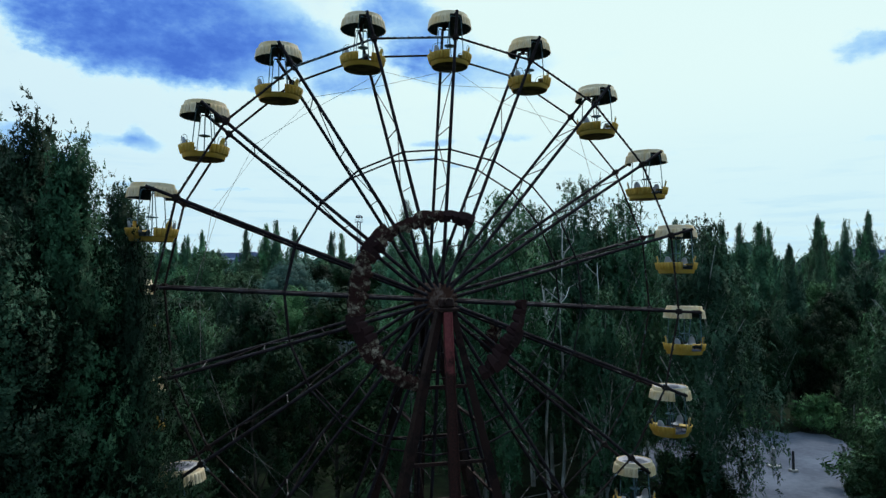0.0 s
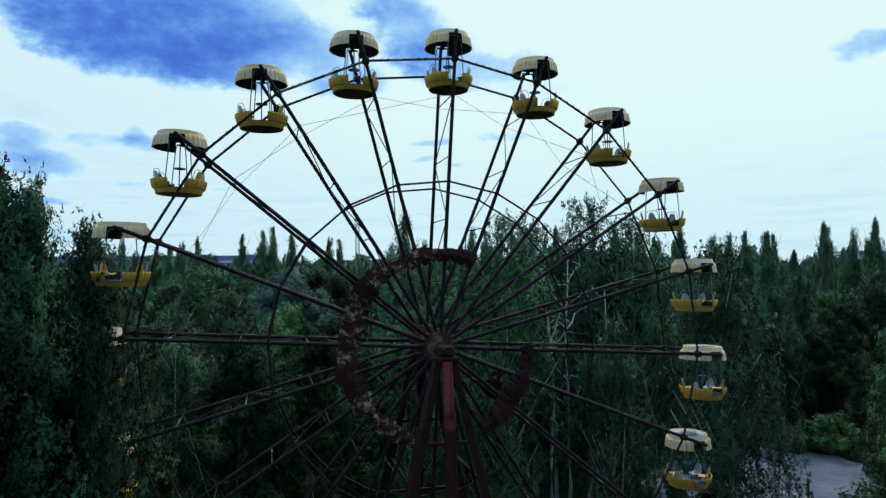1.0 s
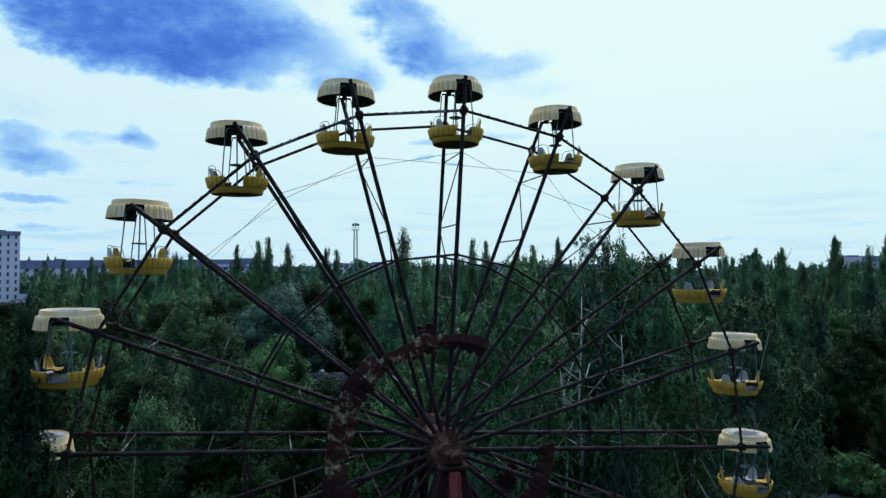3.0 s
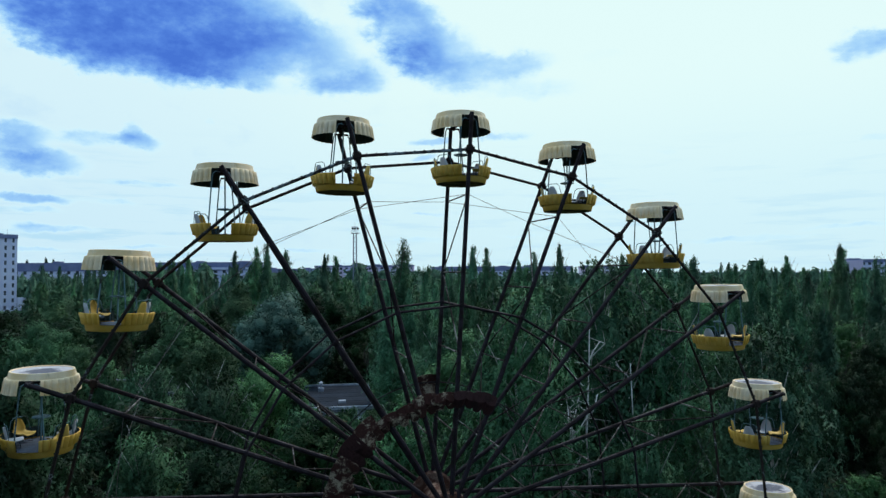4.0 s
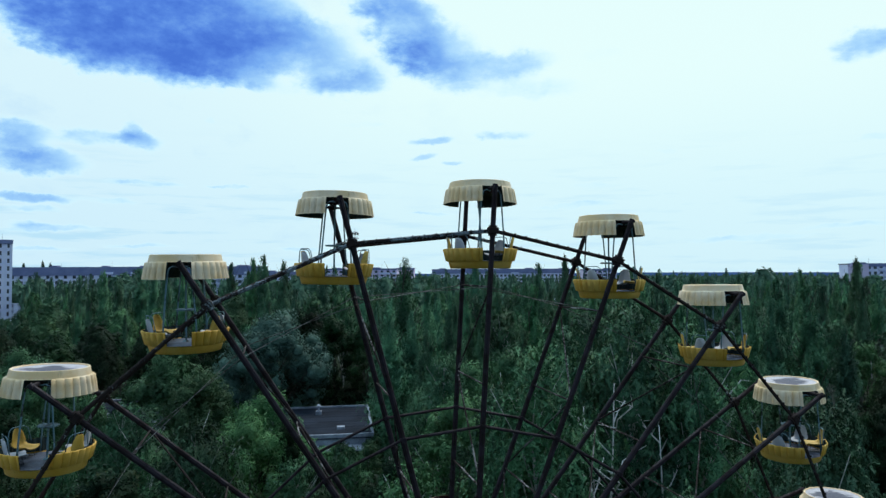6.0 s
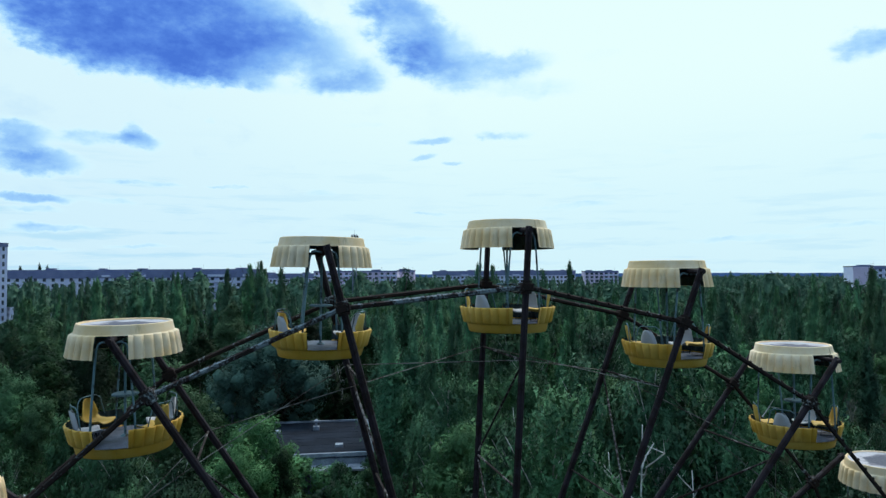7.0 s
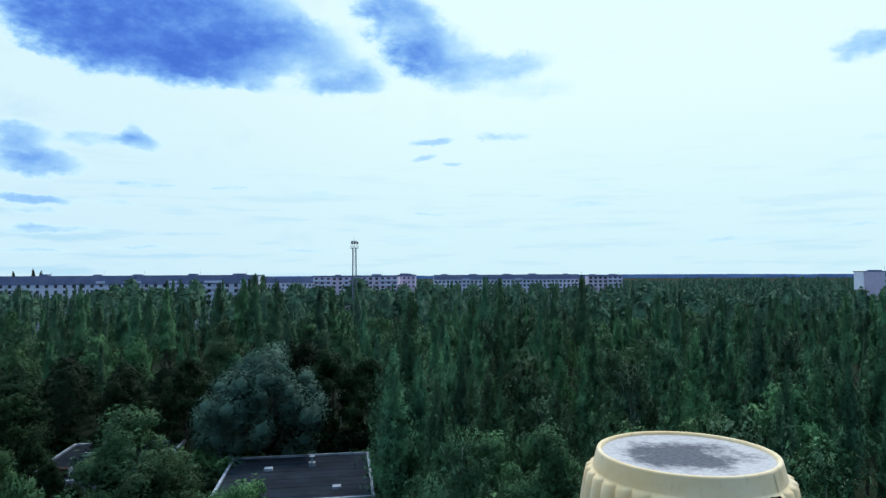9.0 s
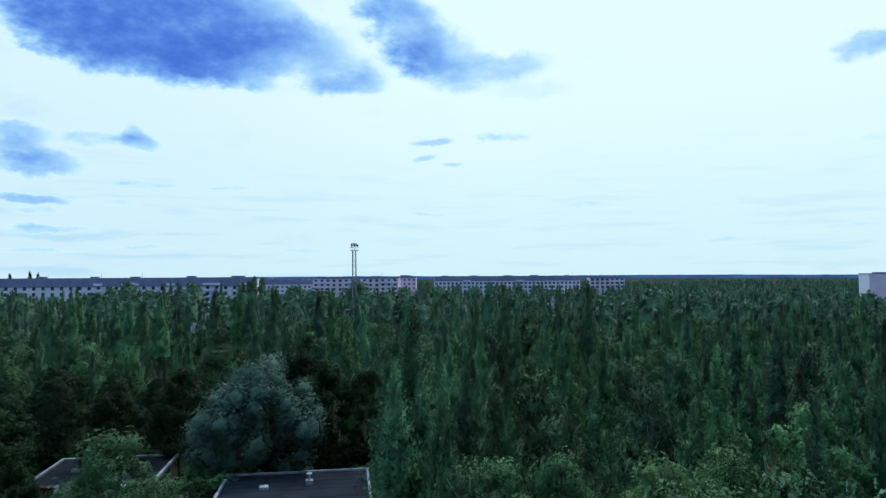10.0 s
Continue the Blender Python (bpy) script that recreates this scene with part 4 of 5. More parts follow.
def pavilion(at, turn, w, d, h, label):
    """A flat-roofed pavilion: felt roof inside a raised kerb, white fascia, dark glazed walls between posts."""
    b = thing("pavilion", (at[0], at[1], 0), label, "building")
    b.rotation_euler = (0, 0, turn)
    box_mesh("roof", (w, d, 0.3), (0, 0, h - 0.15), M["felt"], b, "mossy dark roofing felt")
    for sx, sy, lx, ly in ((0, -1, w + 0.5, 0.3), (0, 1, w + 0.5, 0.3), (-1, 0, 0.3, d - 0.1), (1, 0, 0.3, d - 0.1)):
        box_mesh("kerb", (lx, ly, 0.42), (sx * (w / 2 + 0.1), sy * (d / 2 + 0.1), h + 0.02), M["fascia"], b, "weathered white roof kerb")
    box_mesh("fascia", (w + 0.2, 0.12, 0.7), (0, -d / 2 - 0.02, h - 0.75), M["fascia"], b)
    box_mesh("wall", (w - 1.2, d - 1.2, h - 0.4), (0, 0, (h - 0.4) / 2), M["parapet"], b)
    n = int(w / 3)
    for i in range(n + 1):
        box_mesh("pillar", (0.3, 0.3, h - 0.3), (-w / 2 + 0.2 + i * (w - 0.4) / n, -d / 2 + 0.2, (h - 0.3) / 2), M["fascia"], b)
    for i in range(n):
        box_mesh("window", ((w - 0.4) / n - 0.7, 0.1, h - 1.6), (-w / 2 + 0.2 + (i + 0.5) * (w - 0.4) / n, -d / 2 + 0.56, (h - 1.6) / 2 + 0.5), M["dark_glass"], b)
    # felt sheets lie in overlapping strips
    m = int(d / 1.5)
    for i in range(m):
        box_mesh("felt_strip", (w - 0.3, 1.46, 0.03), (0, -d / 2 + 0.75 + i * (d - 0.3) / m, h + 0.02 + 0.006 * (i % 2)), M["felt"], b)
    # vent pipe with a cap, and low hatches
    bm = bmesh.new()
    add_box(bm, (0.8, 0.8, 0.5), Matrix.Translation((0, 0, 0.25)))
    add_tube(bm, (0, 0, 0.5), (0, 0, 1.15), 0.14, None, 10)
    add_tube(bm, (0, 0, 1.2), (0, 0, 1.45), 0.36, 0.06, 12)
    v = part("roof_vent", bm, M["fascia"], b)
    v.location = (1.5, 4.0, h)
    for x, y in ((-3.5, 3.0), (4.5, -5.0)):
        bm = bmesh.new()
        add_box(bm, (1.0, 1.0, 0.35), Matrix.Translation((0, 0, 0.17)), 0.92, 0.03)
        hatch = part("roof_hatch", bm, M["fascia"], b)
        hatch.location = (x, y, h)
    return b


main_pavilion = pavilion((0.4, 74.8), radians(-6), 16.4, 17.0, 4.5, "low flat-roofed pavilion, mossy felt roof with white kerb")
for x, y, z, w, d in ((4.6, -9.6, 3.3, 6.4, 2.2), (5.2, -11.4, 1.9, 5.0, 1.6)):
    box_mesh("porch_slab", (w, d, 0.22), (x, y, z), M["fascia"], main_pavilion, "pale concrete porch slab")
    for sx in (-1, 1):
        box_mesh("porch_post", (0.22, 0.22, z), (x + sx * (w / 2 - 0.3), y - d / 2 + 0.2, z / 2), M["fascia"], main_pavilion)
pavilion((-22.0, 88.0), radians(-6), 14.0, 17.0, 4.5, "low flat-roofed annex half hidden by trees")
bm = bmesh.new()
add_box(bm, (0.6, 0.6, 4.0), Matrix.Translation((0, 0, 2.0)), 0.85, 0.04)
add_box(bm, (0.75, 0.75, 0.2), Matrix.Translation((0, 0, 4.1)), 0.9, 0.03)
stack = part("chimney_stack", bm, M["fascia"])
stack.location = (-8.7, 85.6, 0)
stack.scale = (1, 1, 1.55)
tagged(stack, "pale rendered chimney stack beside the pavilion", "chimney")


def sign_box():
    """A dark red box with pale ends on the annex roof."""
    s = thing("roof_sign_box", (-26.2, 82.2, 4.54), "dark red sheet box with pale ends on the annex roof", "sign box")
    s.rotation_euler = (0, 0, YAW)
    bm = bmesh.new()
    add_box(bm, (2.7, 0.9, 0.85), Matrix.Translation((0, 0, 0.55)), 0.96, 0.05)
    part("body", bm, M["panel_red"], s)
    for sx in (-1, 1):
        bm = bmesh.new()
        add_box(bm, (0.14, 1.0, 0.95), Matrix.Translation((sx * 1.42, 0, 0.55)), 0.9, 0.03)
        part("end_plate", bm, M["fascia"], s, "pale end plate")
        bm = bmesh.new()
        add_box(bm, (0.12, 0.7, 0.14), Matrix.Translation((sx * 1.0, 0, 0.07)))
        part("foot", bm, M["leg"], s)


sign_box()


def light_mast():
    """A lattice floodlight mast with a railed head."""
    p = plan(-35.8, 282)
    mast = thing("floodlight_mast", (p.x, p.y, 0), "tall grey lattice floodlight mast with railed platform", "mast")
    h, w0, w1 = 37.0, 1.7, 1.2
    corners = [(-1, -1), (1, -1), (1, 1), (-1, 1)]
    for cx, cy in corners:
        bm = bmesh.new()
        add_tube(bm, (cx * w0 / 2, cy * w0 / 2, 0), (cx * w1 / 2, cy * w1 / 2, h), 0.15, None, 5)
        part("mast_leg", bm, M["steel_grey"], mast)
    bays = 16
    for i in range(bays):
        z0, z1 = h * i / bays, h * (i + 1) / bays
        a, c = (w0 + (w1 - w0) * i / bays) / 2, (w0 + (w1 - w0) * (i + 1) / bays) / 2
        for q in range(4):
            p0, p1 = corners[q], corners[(q + 1) % 4]
            bm = bmesh.new()
            add_tube(bm, (p0[0] * a, p0[1] * a, z0), (p1[0] * c, p1[1] * c, z1), 0.05, None, 4)
            add_tube(bm, (p0[0] * c, p0[1] * c, z1), (p1[0] * c, p1[1] * c, z1), 0.05, None, 4)
            part("lattice_brace", bm, M["steel_grey"], mast)
    bm = bmesh.new()
    add_box(bm, (3.0, 3.0, 0.2), Matrix.Translation((0, 0, h)))
    part("platform", bm, M["steel_grey"], mast)
    for sx, sy, lx, ly in ((0, -1, 3, 0.06), (0, 1, 3, 0.06), (-1, 0, 0.06, 3), (1, 0, 0.06, 3)):
        bm = bmesh.new()
        for z in (0.55, 1.1):
            add_box(bm, (lx, ly, 0.06), Matrix.Translation((sx * 1.5, sy * 1.5, h + z)))
        part("rail", bm, M["steel_grey"], mast)
    for i, x in enumerate((-1.0, 0.0, 1.0)):
        bm = bmesh.new()
        add_box(bm, (0.8, 0.5, 0.8), Matrix.Translation((x, -1.0, h + 1.9)), 1.0, 0.05)
        part("floodlight", bm, M["black"], mast)
    bm = bmesh.new()
    add_box(bm, (2.4, 1.6, 0.25), Matrix.Translation((0, 0, h + 2.6)), 0.8)
    part("mast_head", bm, M["steel_grey"], mast)
    bm = bmesh.new()
    add_tube(bm, (0, 0, h), (0, 0, h + 4.4), 0.06, 0.03, 5)
    part("rod", bm, M["steel_grey"], mast)


light_mast()

# two short posts on the clearing
for (x, y), mat, r, h, lab in (((32.4, 19.6), M["stone"], 0.17, 1.5, "pale weathered stone post on a low base"), ((33.0, 18.2), M["black"], 0.11, 1.6, "slim dark iron post")):
    post = thing("bollard_post", (x, y, 0.06), lab, "post")
    bm = bmesh.new()
    add_tube(bm, (0, 0, 0), (0, 0, h), r, r * 0.85, 8)
    part("shaft", bm, mat, post)
    bm = bmesh.new()
    add_box(bm, (r * 5, r * 5, 0.18), Matrix.Translation((0, 0, 0.09)), 0.9, 0.02)
    part("base", bm, M["stone"], post)


# ---------------------------------------------------------------- trees
def leaf_tris(c, nrm, size, r, way=None, shade=None, slim=1.0):
    """Small sprays of leaves at the points c, facing roughly along nrm; way: the direction they point in; shade: the mean facing of their clump; slim: how drawn out."""
    n = len(c)
    t = np.cross(nrm, r.normal(size=(n, 3))) if way is None else way - nrm * np.sum(way * nrm, axis=1)[:, None]
    t /= np.linalg.norm(t, axis=1)[:, None] + 1e-9
    b = np.cross(nrm, t)
    s = size[:, None]
    q = np.stack([c + t * s * 0.80 * slim, c - t * s * 0.42 * slim + b * s * 0.40 / slim, c - t * s * 0.42 * slim - b * s * 0.40 / slim], 1)
    soft = unit(nrm * 0.25 + (nrm if shade is None else shade))
    return np.concatenate([q.reshape(-1, 3), np.repeat(soft, 3, axis=0)], 1)


def spray_leaves(starts, ends, per, size, scatter, r, up=0.35, jitter=0.5, bare=0.2, slim=1.0):
    """Leaves along branches, thick towards the tips, pointing along them."""
    m = len(starts)
    t = bare + (1 - bare) * r.random((m, per, 1)) ** 0.8
    d = ends - starts
    pts = starts[:, None] + d[:, None] * t + r.normal(size=(m, per, 3)) * scatter[:, None, None] * (1.15 - 0.6 * t)
    dirs = np.repeat(unit(d), per, axis=0)
    out = pts.reshape(-1, 3) * np.array([1, 1, 0])
    core = (pts - (starts[:, None] + d[:, None] * t)).reshape(-1, 3) / (np.repeat(scatter, per)[:, None] + 0.02)
    branch = np.repeat(r.normal(size=(m, 3)) * 0.30, per, axis=0)
    mean = unit(unit(out) * 0.8 + np.array([0, 0, up + 0.25]) + core * 0.25 + branch)
    nrm = unit(unit(out) * 0.9 + np.array([0, 0, up]) + r.normal(size=(m * per, 3)) * jitter)
    sz = (np.repeat(size, per) if np.ndim(size) else size) * r.uniform(0.65, 1.35, m * per)
    return leaf_tris(pts.reshape(-1, 3), nrm, sz, r, dirs + r.normal(size=(m * per, 3)) * (0.6 if slim == 1.0 else 0.25), mean, slim)


def unit(v):
    return v / (np.linalg.norm(v, axis=1)[:, None] + 1e-9)


def clump_leaves(centres, radii, per, size, r, up=0.5, jitter=0.55, shell=0.75):
    """Leaves on ellipsoidal clumps, facing outwards and up."""
    m = len(centres)
    d = unit(r.normal(size=(m, per, 3)).reshape(-1, 3)).reshape(m, per, 3)
    f = (shell + (1 - shell) * r.random((m, per, 1)) + 0.22 * r.random((m, per, 1)) ** 3)
    pts = (centres[:, None, :] + d * radii[:, None, :] * f).reshape(-1, 3)
    nrm = unit(d.reshape(-1, 3) + np.array([0, 0, up]) + r.normal(size=(m * per, 3)) * jitter)
    if np.ndim(size):
        size = np.repeat(size, per)
    mean = unit(d.reshape(-1, 3) * 1.1 + unit(pts * np.array([1, 1, 0])) * 0.35 + np.array([0, 0, 0.35]))
    return leaf_tris(pts, nrm, size * r.uniform(0.65, 1.35, m * per), r, None, mean)


def crown_heart(env, z0, h, low, r, seg=8, rows=6):
    """The dense inside of a far crown: a lumpy closed body under the outer leaves."""
    f = low + (1 - low) * np.linspace(0.0, 1.0, rows)
    a = np.arange(seg) / seg * math.tau
    lump = r.uniform(0.62, 1.0, (rows, seg))
    rad = np.maximum(env(np.minimum(f, 0.97)), 0.05)[:, None] * 0.86 * lump
    rad[-1] *= 0.4
    pts = np.stack([rad * np.cos(a), rad * np.sin(a), np.broadcast_to((z0 + (h - z0) * 0.97 * f)[:, None], rad.shape)], 2)
    nrm = unit(np.stack([np.cos(a) * np.ones_like(rad), np.sin(a) * np.ones_like(rad), 0.25 + 0.5 * lump], 2).reshape(-1, 3)).reshape(rows, seg, 3)
    both = np.concatenate([pts, nrm], 2)
    nxt = np.roll(both, -1, axis=1)
    tri = np.concatenate([np.stack([both[:-1], nxt[:-1], nxt[1:]], 2).reshape(-1, 6), np.stack([both[:-1], nxt[1:], both[1:]], 2).reshape(-1, 6)])
    return tri


def clump_hearts(centres, radii, r, seg=5, rows=4):
    """The shaded inside of each clump: a small lumpy closed body under its leaves."""
    th = np.linspace(0.12, math.pi - 0.12, rows)[:, None]
    a = np.arange(seg)[None] / seg * math.tau
    d = np.stack([np.sin(th) * np.cos(a), np.sin(th) * np.sin(a), np.cos(th) * np.ones_like(a)], 2)
    k = len(centres)
    lump = r.uniform(0.42, 0.70, (k, rows, seg, 1))
    pts = centres[:, None, None] + d[None] * radii[:, None, None] * lump
    out = unit((centres * np.array([1, 1, 0])) + 1e-6)[:, None, None]
    nrm = d[None] * 1.1 + out * 0.35 + np.array([0, 0, 0.35]) + np.zeros_like(pts)
    nrm /= np.linalg.norm(nrm, axis=3)[..., None]
    both = np.concatenate([pts, nrm], 3)
    nxt = np.roll(both, -1, axis=2)
    return np.concatenate([np.stack([both[:, :-1], nxt[:, 1:], nxt[:, :-1]], 3).reshape(-1, 6), np.stack([both[:, :-1], both[:, 1:], nxt[:, 1:]], 3).reshape(-1, 6)])


def crown_arrays(kind, h, w, n, size, seed, low=0.0, heart=False):
    """Vertices and triangles of one crown, height h and width w, of about n leaf clumps; low: the share of the height left bare; heart: with a closed inside."""
    r = np.random.default_rng(seed)
    z0 = {"poplar": 0.10, "birch": 0.16, "broad": 0.14, "aspen": 0.08, "willow": 0.06, "spruce": 0.05, "shrub": 0.02}[kind] * h
    pick_f = lambda m, p: low + (1 - low) * r.random(m) ** p
    if kind == "poplar":
        # steep branches close to the stem, drawn up into several spires
        env = lambda f: w / 2 * (np.minimum(1, f / 0.2) ** 0.7) * np.maximum(0.0, 1 - np.maximum(0, f - 0.24) / 0.76) ** 0.9
        m = max(60, n // 26)
        f = pick_f(m, 0.8) * 0.97
        a = r.random(m) * math.tau
        lean = 0.10 * w * np.array([math.cos(seed), math.sin(seed), 0])
        reach = env(f) * r.uniform(0.35, 1.2, m)
        length = h * (0.05 + 0.11 * (1 - f)) * r.uniform(0.7, 1.3, m)
        s0 = np.stack([reach * 0.25 * np.cos(a), reach * 0.25 * np.sin(a), z0 + (h * 0.97 - z0) * f - length * 0.6], 1)
        s1 = np.stack([reach * np.cos(a), reach * np.sin(a), np.minimum(s0[:, 2] + length * 1.3, h)], 1)
        side = (r.random(m) < 0.3)[:, None] * lean
        verts = spray_leaves(s0 + side, s1 + side, n // m, size * (0.36 + 0.64 * np.minimum(1, env(f) / (w * 0.34))), np.maximum(env(f) * 0.15, 0.12), r, 0.45, 0.5, 0.2, 1.4 if n < 2500 else 1.12)
    elif kind == "aspen":
        # loose upright crown of rising sprays, thinning out towards the tip
        env = lambda f: w / 2 * (np.minimum(1, f / 0.25) ** 0.6) * np.maximum(0.03, 1 - np.maximum(0, f - 0.3) / 0.7) ** 0.75
        m = 700
        f = pick_f(m, 0.75) * 0.96
        a = r.random(m) * math.tau
        reach = env(f) * r.uniform(0.4, 1.25, m)
        length = w * r.uniform(0.14, 0.36, m)
        s0 = np.stack([reach * 0.55 * np.cos(a), reach * 0.55 * np.sin(a), z0 + (h - z0) * f - length * 0.4], 1)
        s1 = np.stack([reach * np.cos(a), reach * np.sin(a), s0[:, 2] + length * r.uniform(0.5, 1.2, m)], 1)
        verts = spray_leaves(s0, s1, n // m, size, np.full(m, 0.16), r, 0.4, 0.7, 0.1, 1.15)
    elif kind == "birch":
        env = lambda f: w / 2 * np.sin(np.pi * np.clip(f * 0.86 + 0.12, 0, 1)) ** 0.8
        m = 60
        f = pick_f(m, 0.8)
        a = r.random(m) * math.tau
        rad = env(f) * (0.25 + 0.75 * r.random(m) ** 0.6)
        cen = np.stack([rad * np.cos(a), rad * np.sin(a), z0 + (h - z0) * (0.06 + 0.93 * f)], 1)
        strands = 9
        k = max(2, n // (m * strands))
        ps, ns, ms = [], [], []
        for c, ra in zip(cen, rad):
            out = np.array([c[0], c[1], 0]) / (ra + 0.5)
            for s in range(strands):
                off = r.normal(size=3) * np.array([w * 0.07, w * 0.07, h * 0.012])
                length = h * r.uniform(0.06, 0.20)
                t = np.sort(r.random(k))
                p = c + off + out * (t[:, None] * 0.35) + np.array([0, 0, 1.0]) * (0.12 - t[:, None]) * length + r.normal(size=(k, 3)) * 0.09
                ps.append(p)
                ns.append(unit(out * 0.8 + np.array([0, 0, 0.45]) + r.normal(size=(k, 3)) * 0.55))
                ms.append(unit(out * 0.55 + off / (w * 0.09) * 0.45 + np.array([0, 0, 1.1]) * (0.9 - 1.1 * t[:, None])))
        pts, nrm, mean = np.concatenate(ps), np.concatenate(ns), np.concatenate(ms)
        verts = leaf_tris(pts, nrm, size * r.uniform(0.6, 1.3, len(pts)), r, np.array([0, 0, -1.0]) + r.normal(size=(len(pts), 3)) * 0.35, mean, 1.35)
    elif kind in ("broad", "willow", "shrub"):
        p = 0.75 if kind == "shrub" else 1.0
        env = lambda f: w / 2 * np.sin(np.pi * np.clip(0.10 + 0.86 * f ** p, 0, 1)) ** 0.62
        m = {"broad": 64, "willow": 120, "shrub": 16}[kind]
        f = pick_f(m, 0.72)
        a = r.random(m) * math.tau
        rad = env(f) * (0.42 + 0.46 * r.random(m))
        rad[f > 0.85] *= 0.7
        cen = np.stack([rad * np.cos(a), rad * np.sin(a), z0 + (h - z0) * (0.06 + 0.87 * f) + r.normal(size=m) * h * 0.02], 1)
        rr = w * r.uniform(0.07, 0.15, m) * (0.72 if kind == "willow" else 1.0)
        radii = np.stack([rr, rr, rr * r.uniform(0.8, 1.4, m)], 1)
        verts = clump_leaves(cen, radii, n // m, size, r, 0.5, 0.5)
        if not heart and kind != "shrub":
            verts = np.concatenate([verts, clump_hearts(cen, radii, r)])
    else:  # spruce: tiers of drooping boughs
        env = lambda f: w / 2 * (1 - f) * 0.95 + 0.1
        m = 90
        f = r.random(m) ** 1.2
        a = r.random(m) * math.tau
        per = n // m
        t = r.random((m, per))
        rad = env(f)[:, None] * t
        z = z0 + (h - z0) * f[:, None] - 0.16 * rad + 0.03 * h * r.normal(size=(m, per)) * 0.15
        aa = a[:, None] + r.normal(size=(m, per)) * 0.16
        pts = np.stack([rad * np.cos(aa), rad * np.sin(aa), z], 2).reshape(-1, 3)
        nrm = unit(np.array([0, 0, 0.8]) + r.normal(size=(m * per, 3)) * 0.5)
        verts = leaf_tris(pts, nrm, size * r.uniform(0.6, 1.2, m * per), r)
    if heart:
        verts = np.concatenate([verts, crown_heart(env, z0, h, low, r)])
    elif kind not in ("spruce", "broad", "willow"):
        # larger inner sprays close the heart of the crown
        k = 500 if kind == "aspen" else min(2500, max(24, n // 6))
        f = pick_f(k, 0.9) * 0.86
        a = r.random(k) * math.tau
        rad = env(f) * 0.6 * np.sqrt(r.random(k))
        pts = np.stack([rad * np.cos(a), rad * np.sin(a), z0 + (h - z0) * (0.04 + 0.9 * f)], 1)
        nrm = unit(np.stack([np.cos(a), np.sin(a), np.full(k, 0.3)], 1) + r.normal(size=(k, 3)) * 0.4)
        inner = leaf_tris(pts, nrm, np.clip(env(f) * 0.6, 0.25, size * 1.5) * r.uniform(0.7, 1.2, k), r)
        verts = np.concatenate([verts, inner])
    return verts[:, :3], np.arange(len(verts)).reshape(-1, 3), verts[:, 3:]


def mesh_from(name, vs, fs, mat, soft=None):
    me = bpy.data.meshes.new(name)
    me.vertices.add(len(vs))
    me.vertices.foreach_set("co", np.asarray(vs, dtype=np.float32).ravel())
    me.loops.add(fs.size)
    me.loops.foreach_set("vertex_index", np.asarray(fs, dtype=np.int32).ravel())
    me.polygons.add(len(fs))
    me.polygons.foreach_set("loop_start", np.arange(0, fs.size, 3, dtype=np.int32))
    me.update(calc_edges=True)
    if soft is not None:
        me.normals_split_custom_set_from_vertices(soft.tolist())
    me.materials.append(mat)
    return me


def trunk_mesh(kind, h, w, seed):
    """A tapered, slightly crooked trunk with forked limbs."""
    r = random.Random(seed)
    bm = bmesh.new()
    th = h * (0.93 if kind in ("poplar", "spruce", "birch") else 0.72)
    base = h * (0.0095 if kind == "birch" else 0.012)
    pts = [Vector((0, 0, -0.1))]
    steps = 7
    for i in range(1, steps + 1):
        pts.append(Vector((r.uniform(-1, 1) * h * 0.008 * i ** 0.5, r.uniform(-1, 1) * h * 0.008 * i ** 0.5, th * i / steps)))
    for i in range(steps):
        add_tube(bm, pts[i], pts[i + 1], base * (1 - 0.88 * i / steps), base * (1 - 0.88 * (i + 1) / steps), 6, False)
    if kind != "spruce":
        for i in range({"birch": 30, "poplar": 9}.get(kind, 14)):
            f = r.uniform(0.2, 0.92)
            at = pts[int(f * steps)].lerp(pts[min(steps, int(f * steps) + 1)], f * steps - int(f * steps))
            a = r.uniform(0, math.tau)
            reach = w * 0.5 * r.uniform(0.4, 0.9) * (1.1 - 0.6 * f)
            rise = reach * {"poplar": 1.9, "birch": 1.5}.get(kind, 0.9)
            mid = at + Vector((math.cos(a) * reach * 0.55, math.sin(a) * reach * 0.55, rise * 0.7))
            end = at + Vector((math.cos(a) * reach, math.sin(a) * reach, rise * 1.2))
            k = base * (1 - 0.8 * f) * 0.55
            add_tube(bm, at, mid, k, k * 0.65, 5, False)
            add_tube(bm, mid, end, k * 0.65, k * (0.4 if kind == "birch" else 0.2), 4, False)
    me = bpy.data.meshes.new("trunk")
    bm.to_mesh(me)
    bm.free()
    me.materials.append(M["birch_bark"] if kind == "birch" else M["bark"])
    return me


SPECIES = {
    "poplar": ("poplar_tree", "leaf_poplar", "tall narrow poplar with dense dark green crown"),
    "birch": ("birch_tree", "leaf_birch", "weeping birch with white trunk and drooping green strands"),
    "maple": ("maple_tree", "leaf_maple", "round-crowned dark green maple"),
    "bright": ("aspen_tree", "leaf_bright", "round-crowned light green aspen"),
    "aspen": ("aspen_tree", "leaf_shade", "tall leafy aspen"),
    "willow": ("willow_tree", "leaf_willow", "broad silver-grey willow with billowing crown"),
    "spruce": ("spruce_tree", "leaf_spruce", "slim blue-green spruce among broadleaved trees"),
    "shrub": ("shrub", "leaf_bright", "leafy green shrub at the clearing"),
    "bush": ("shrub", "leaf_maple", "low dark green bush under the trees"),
}
SHAPE = {"poplar": "poplar", "birch": "birch", "maple": "broad", "bright": "broad", "aspen": "aspen", "willow": "willow", "spruce": "spruce", "shrub": "shrub", "bush": "shrub"}
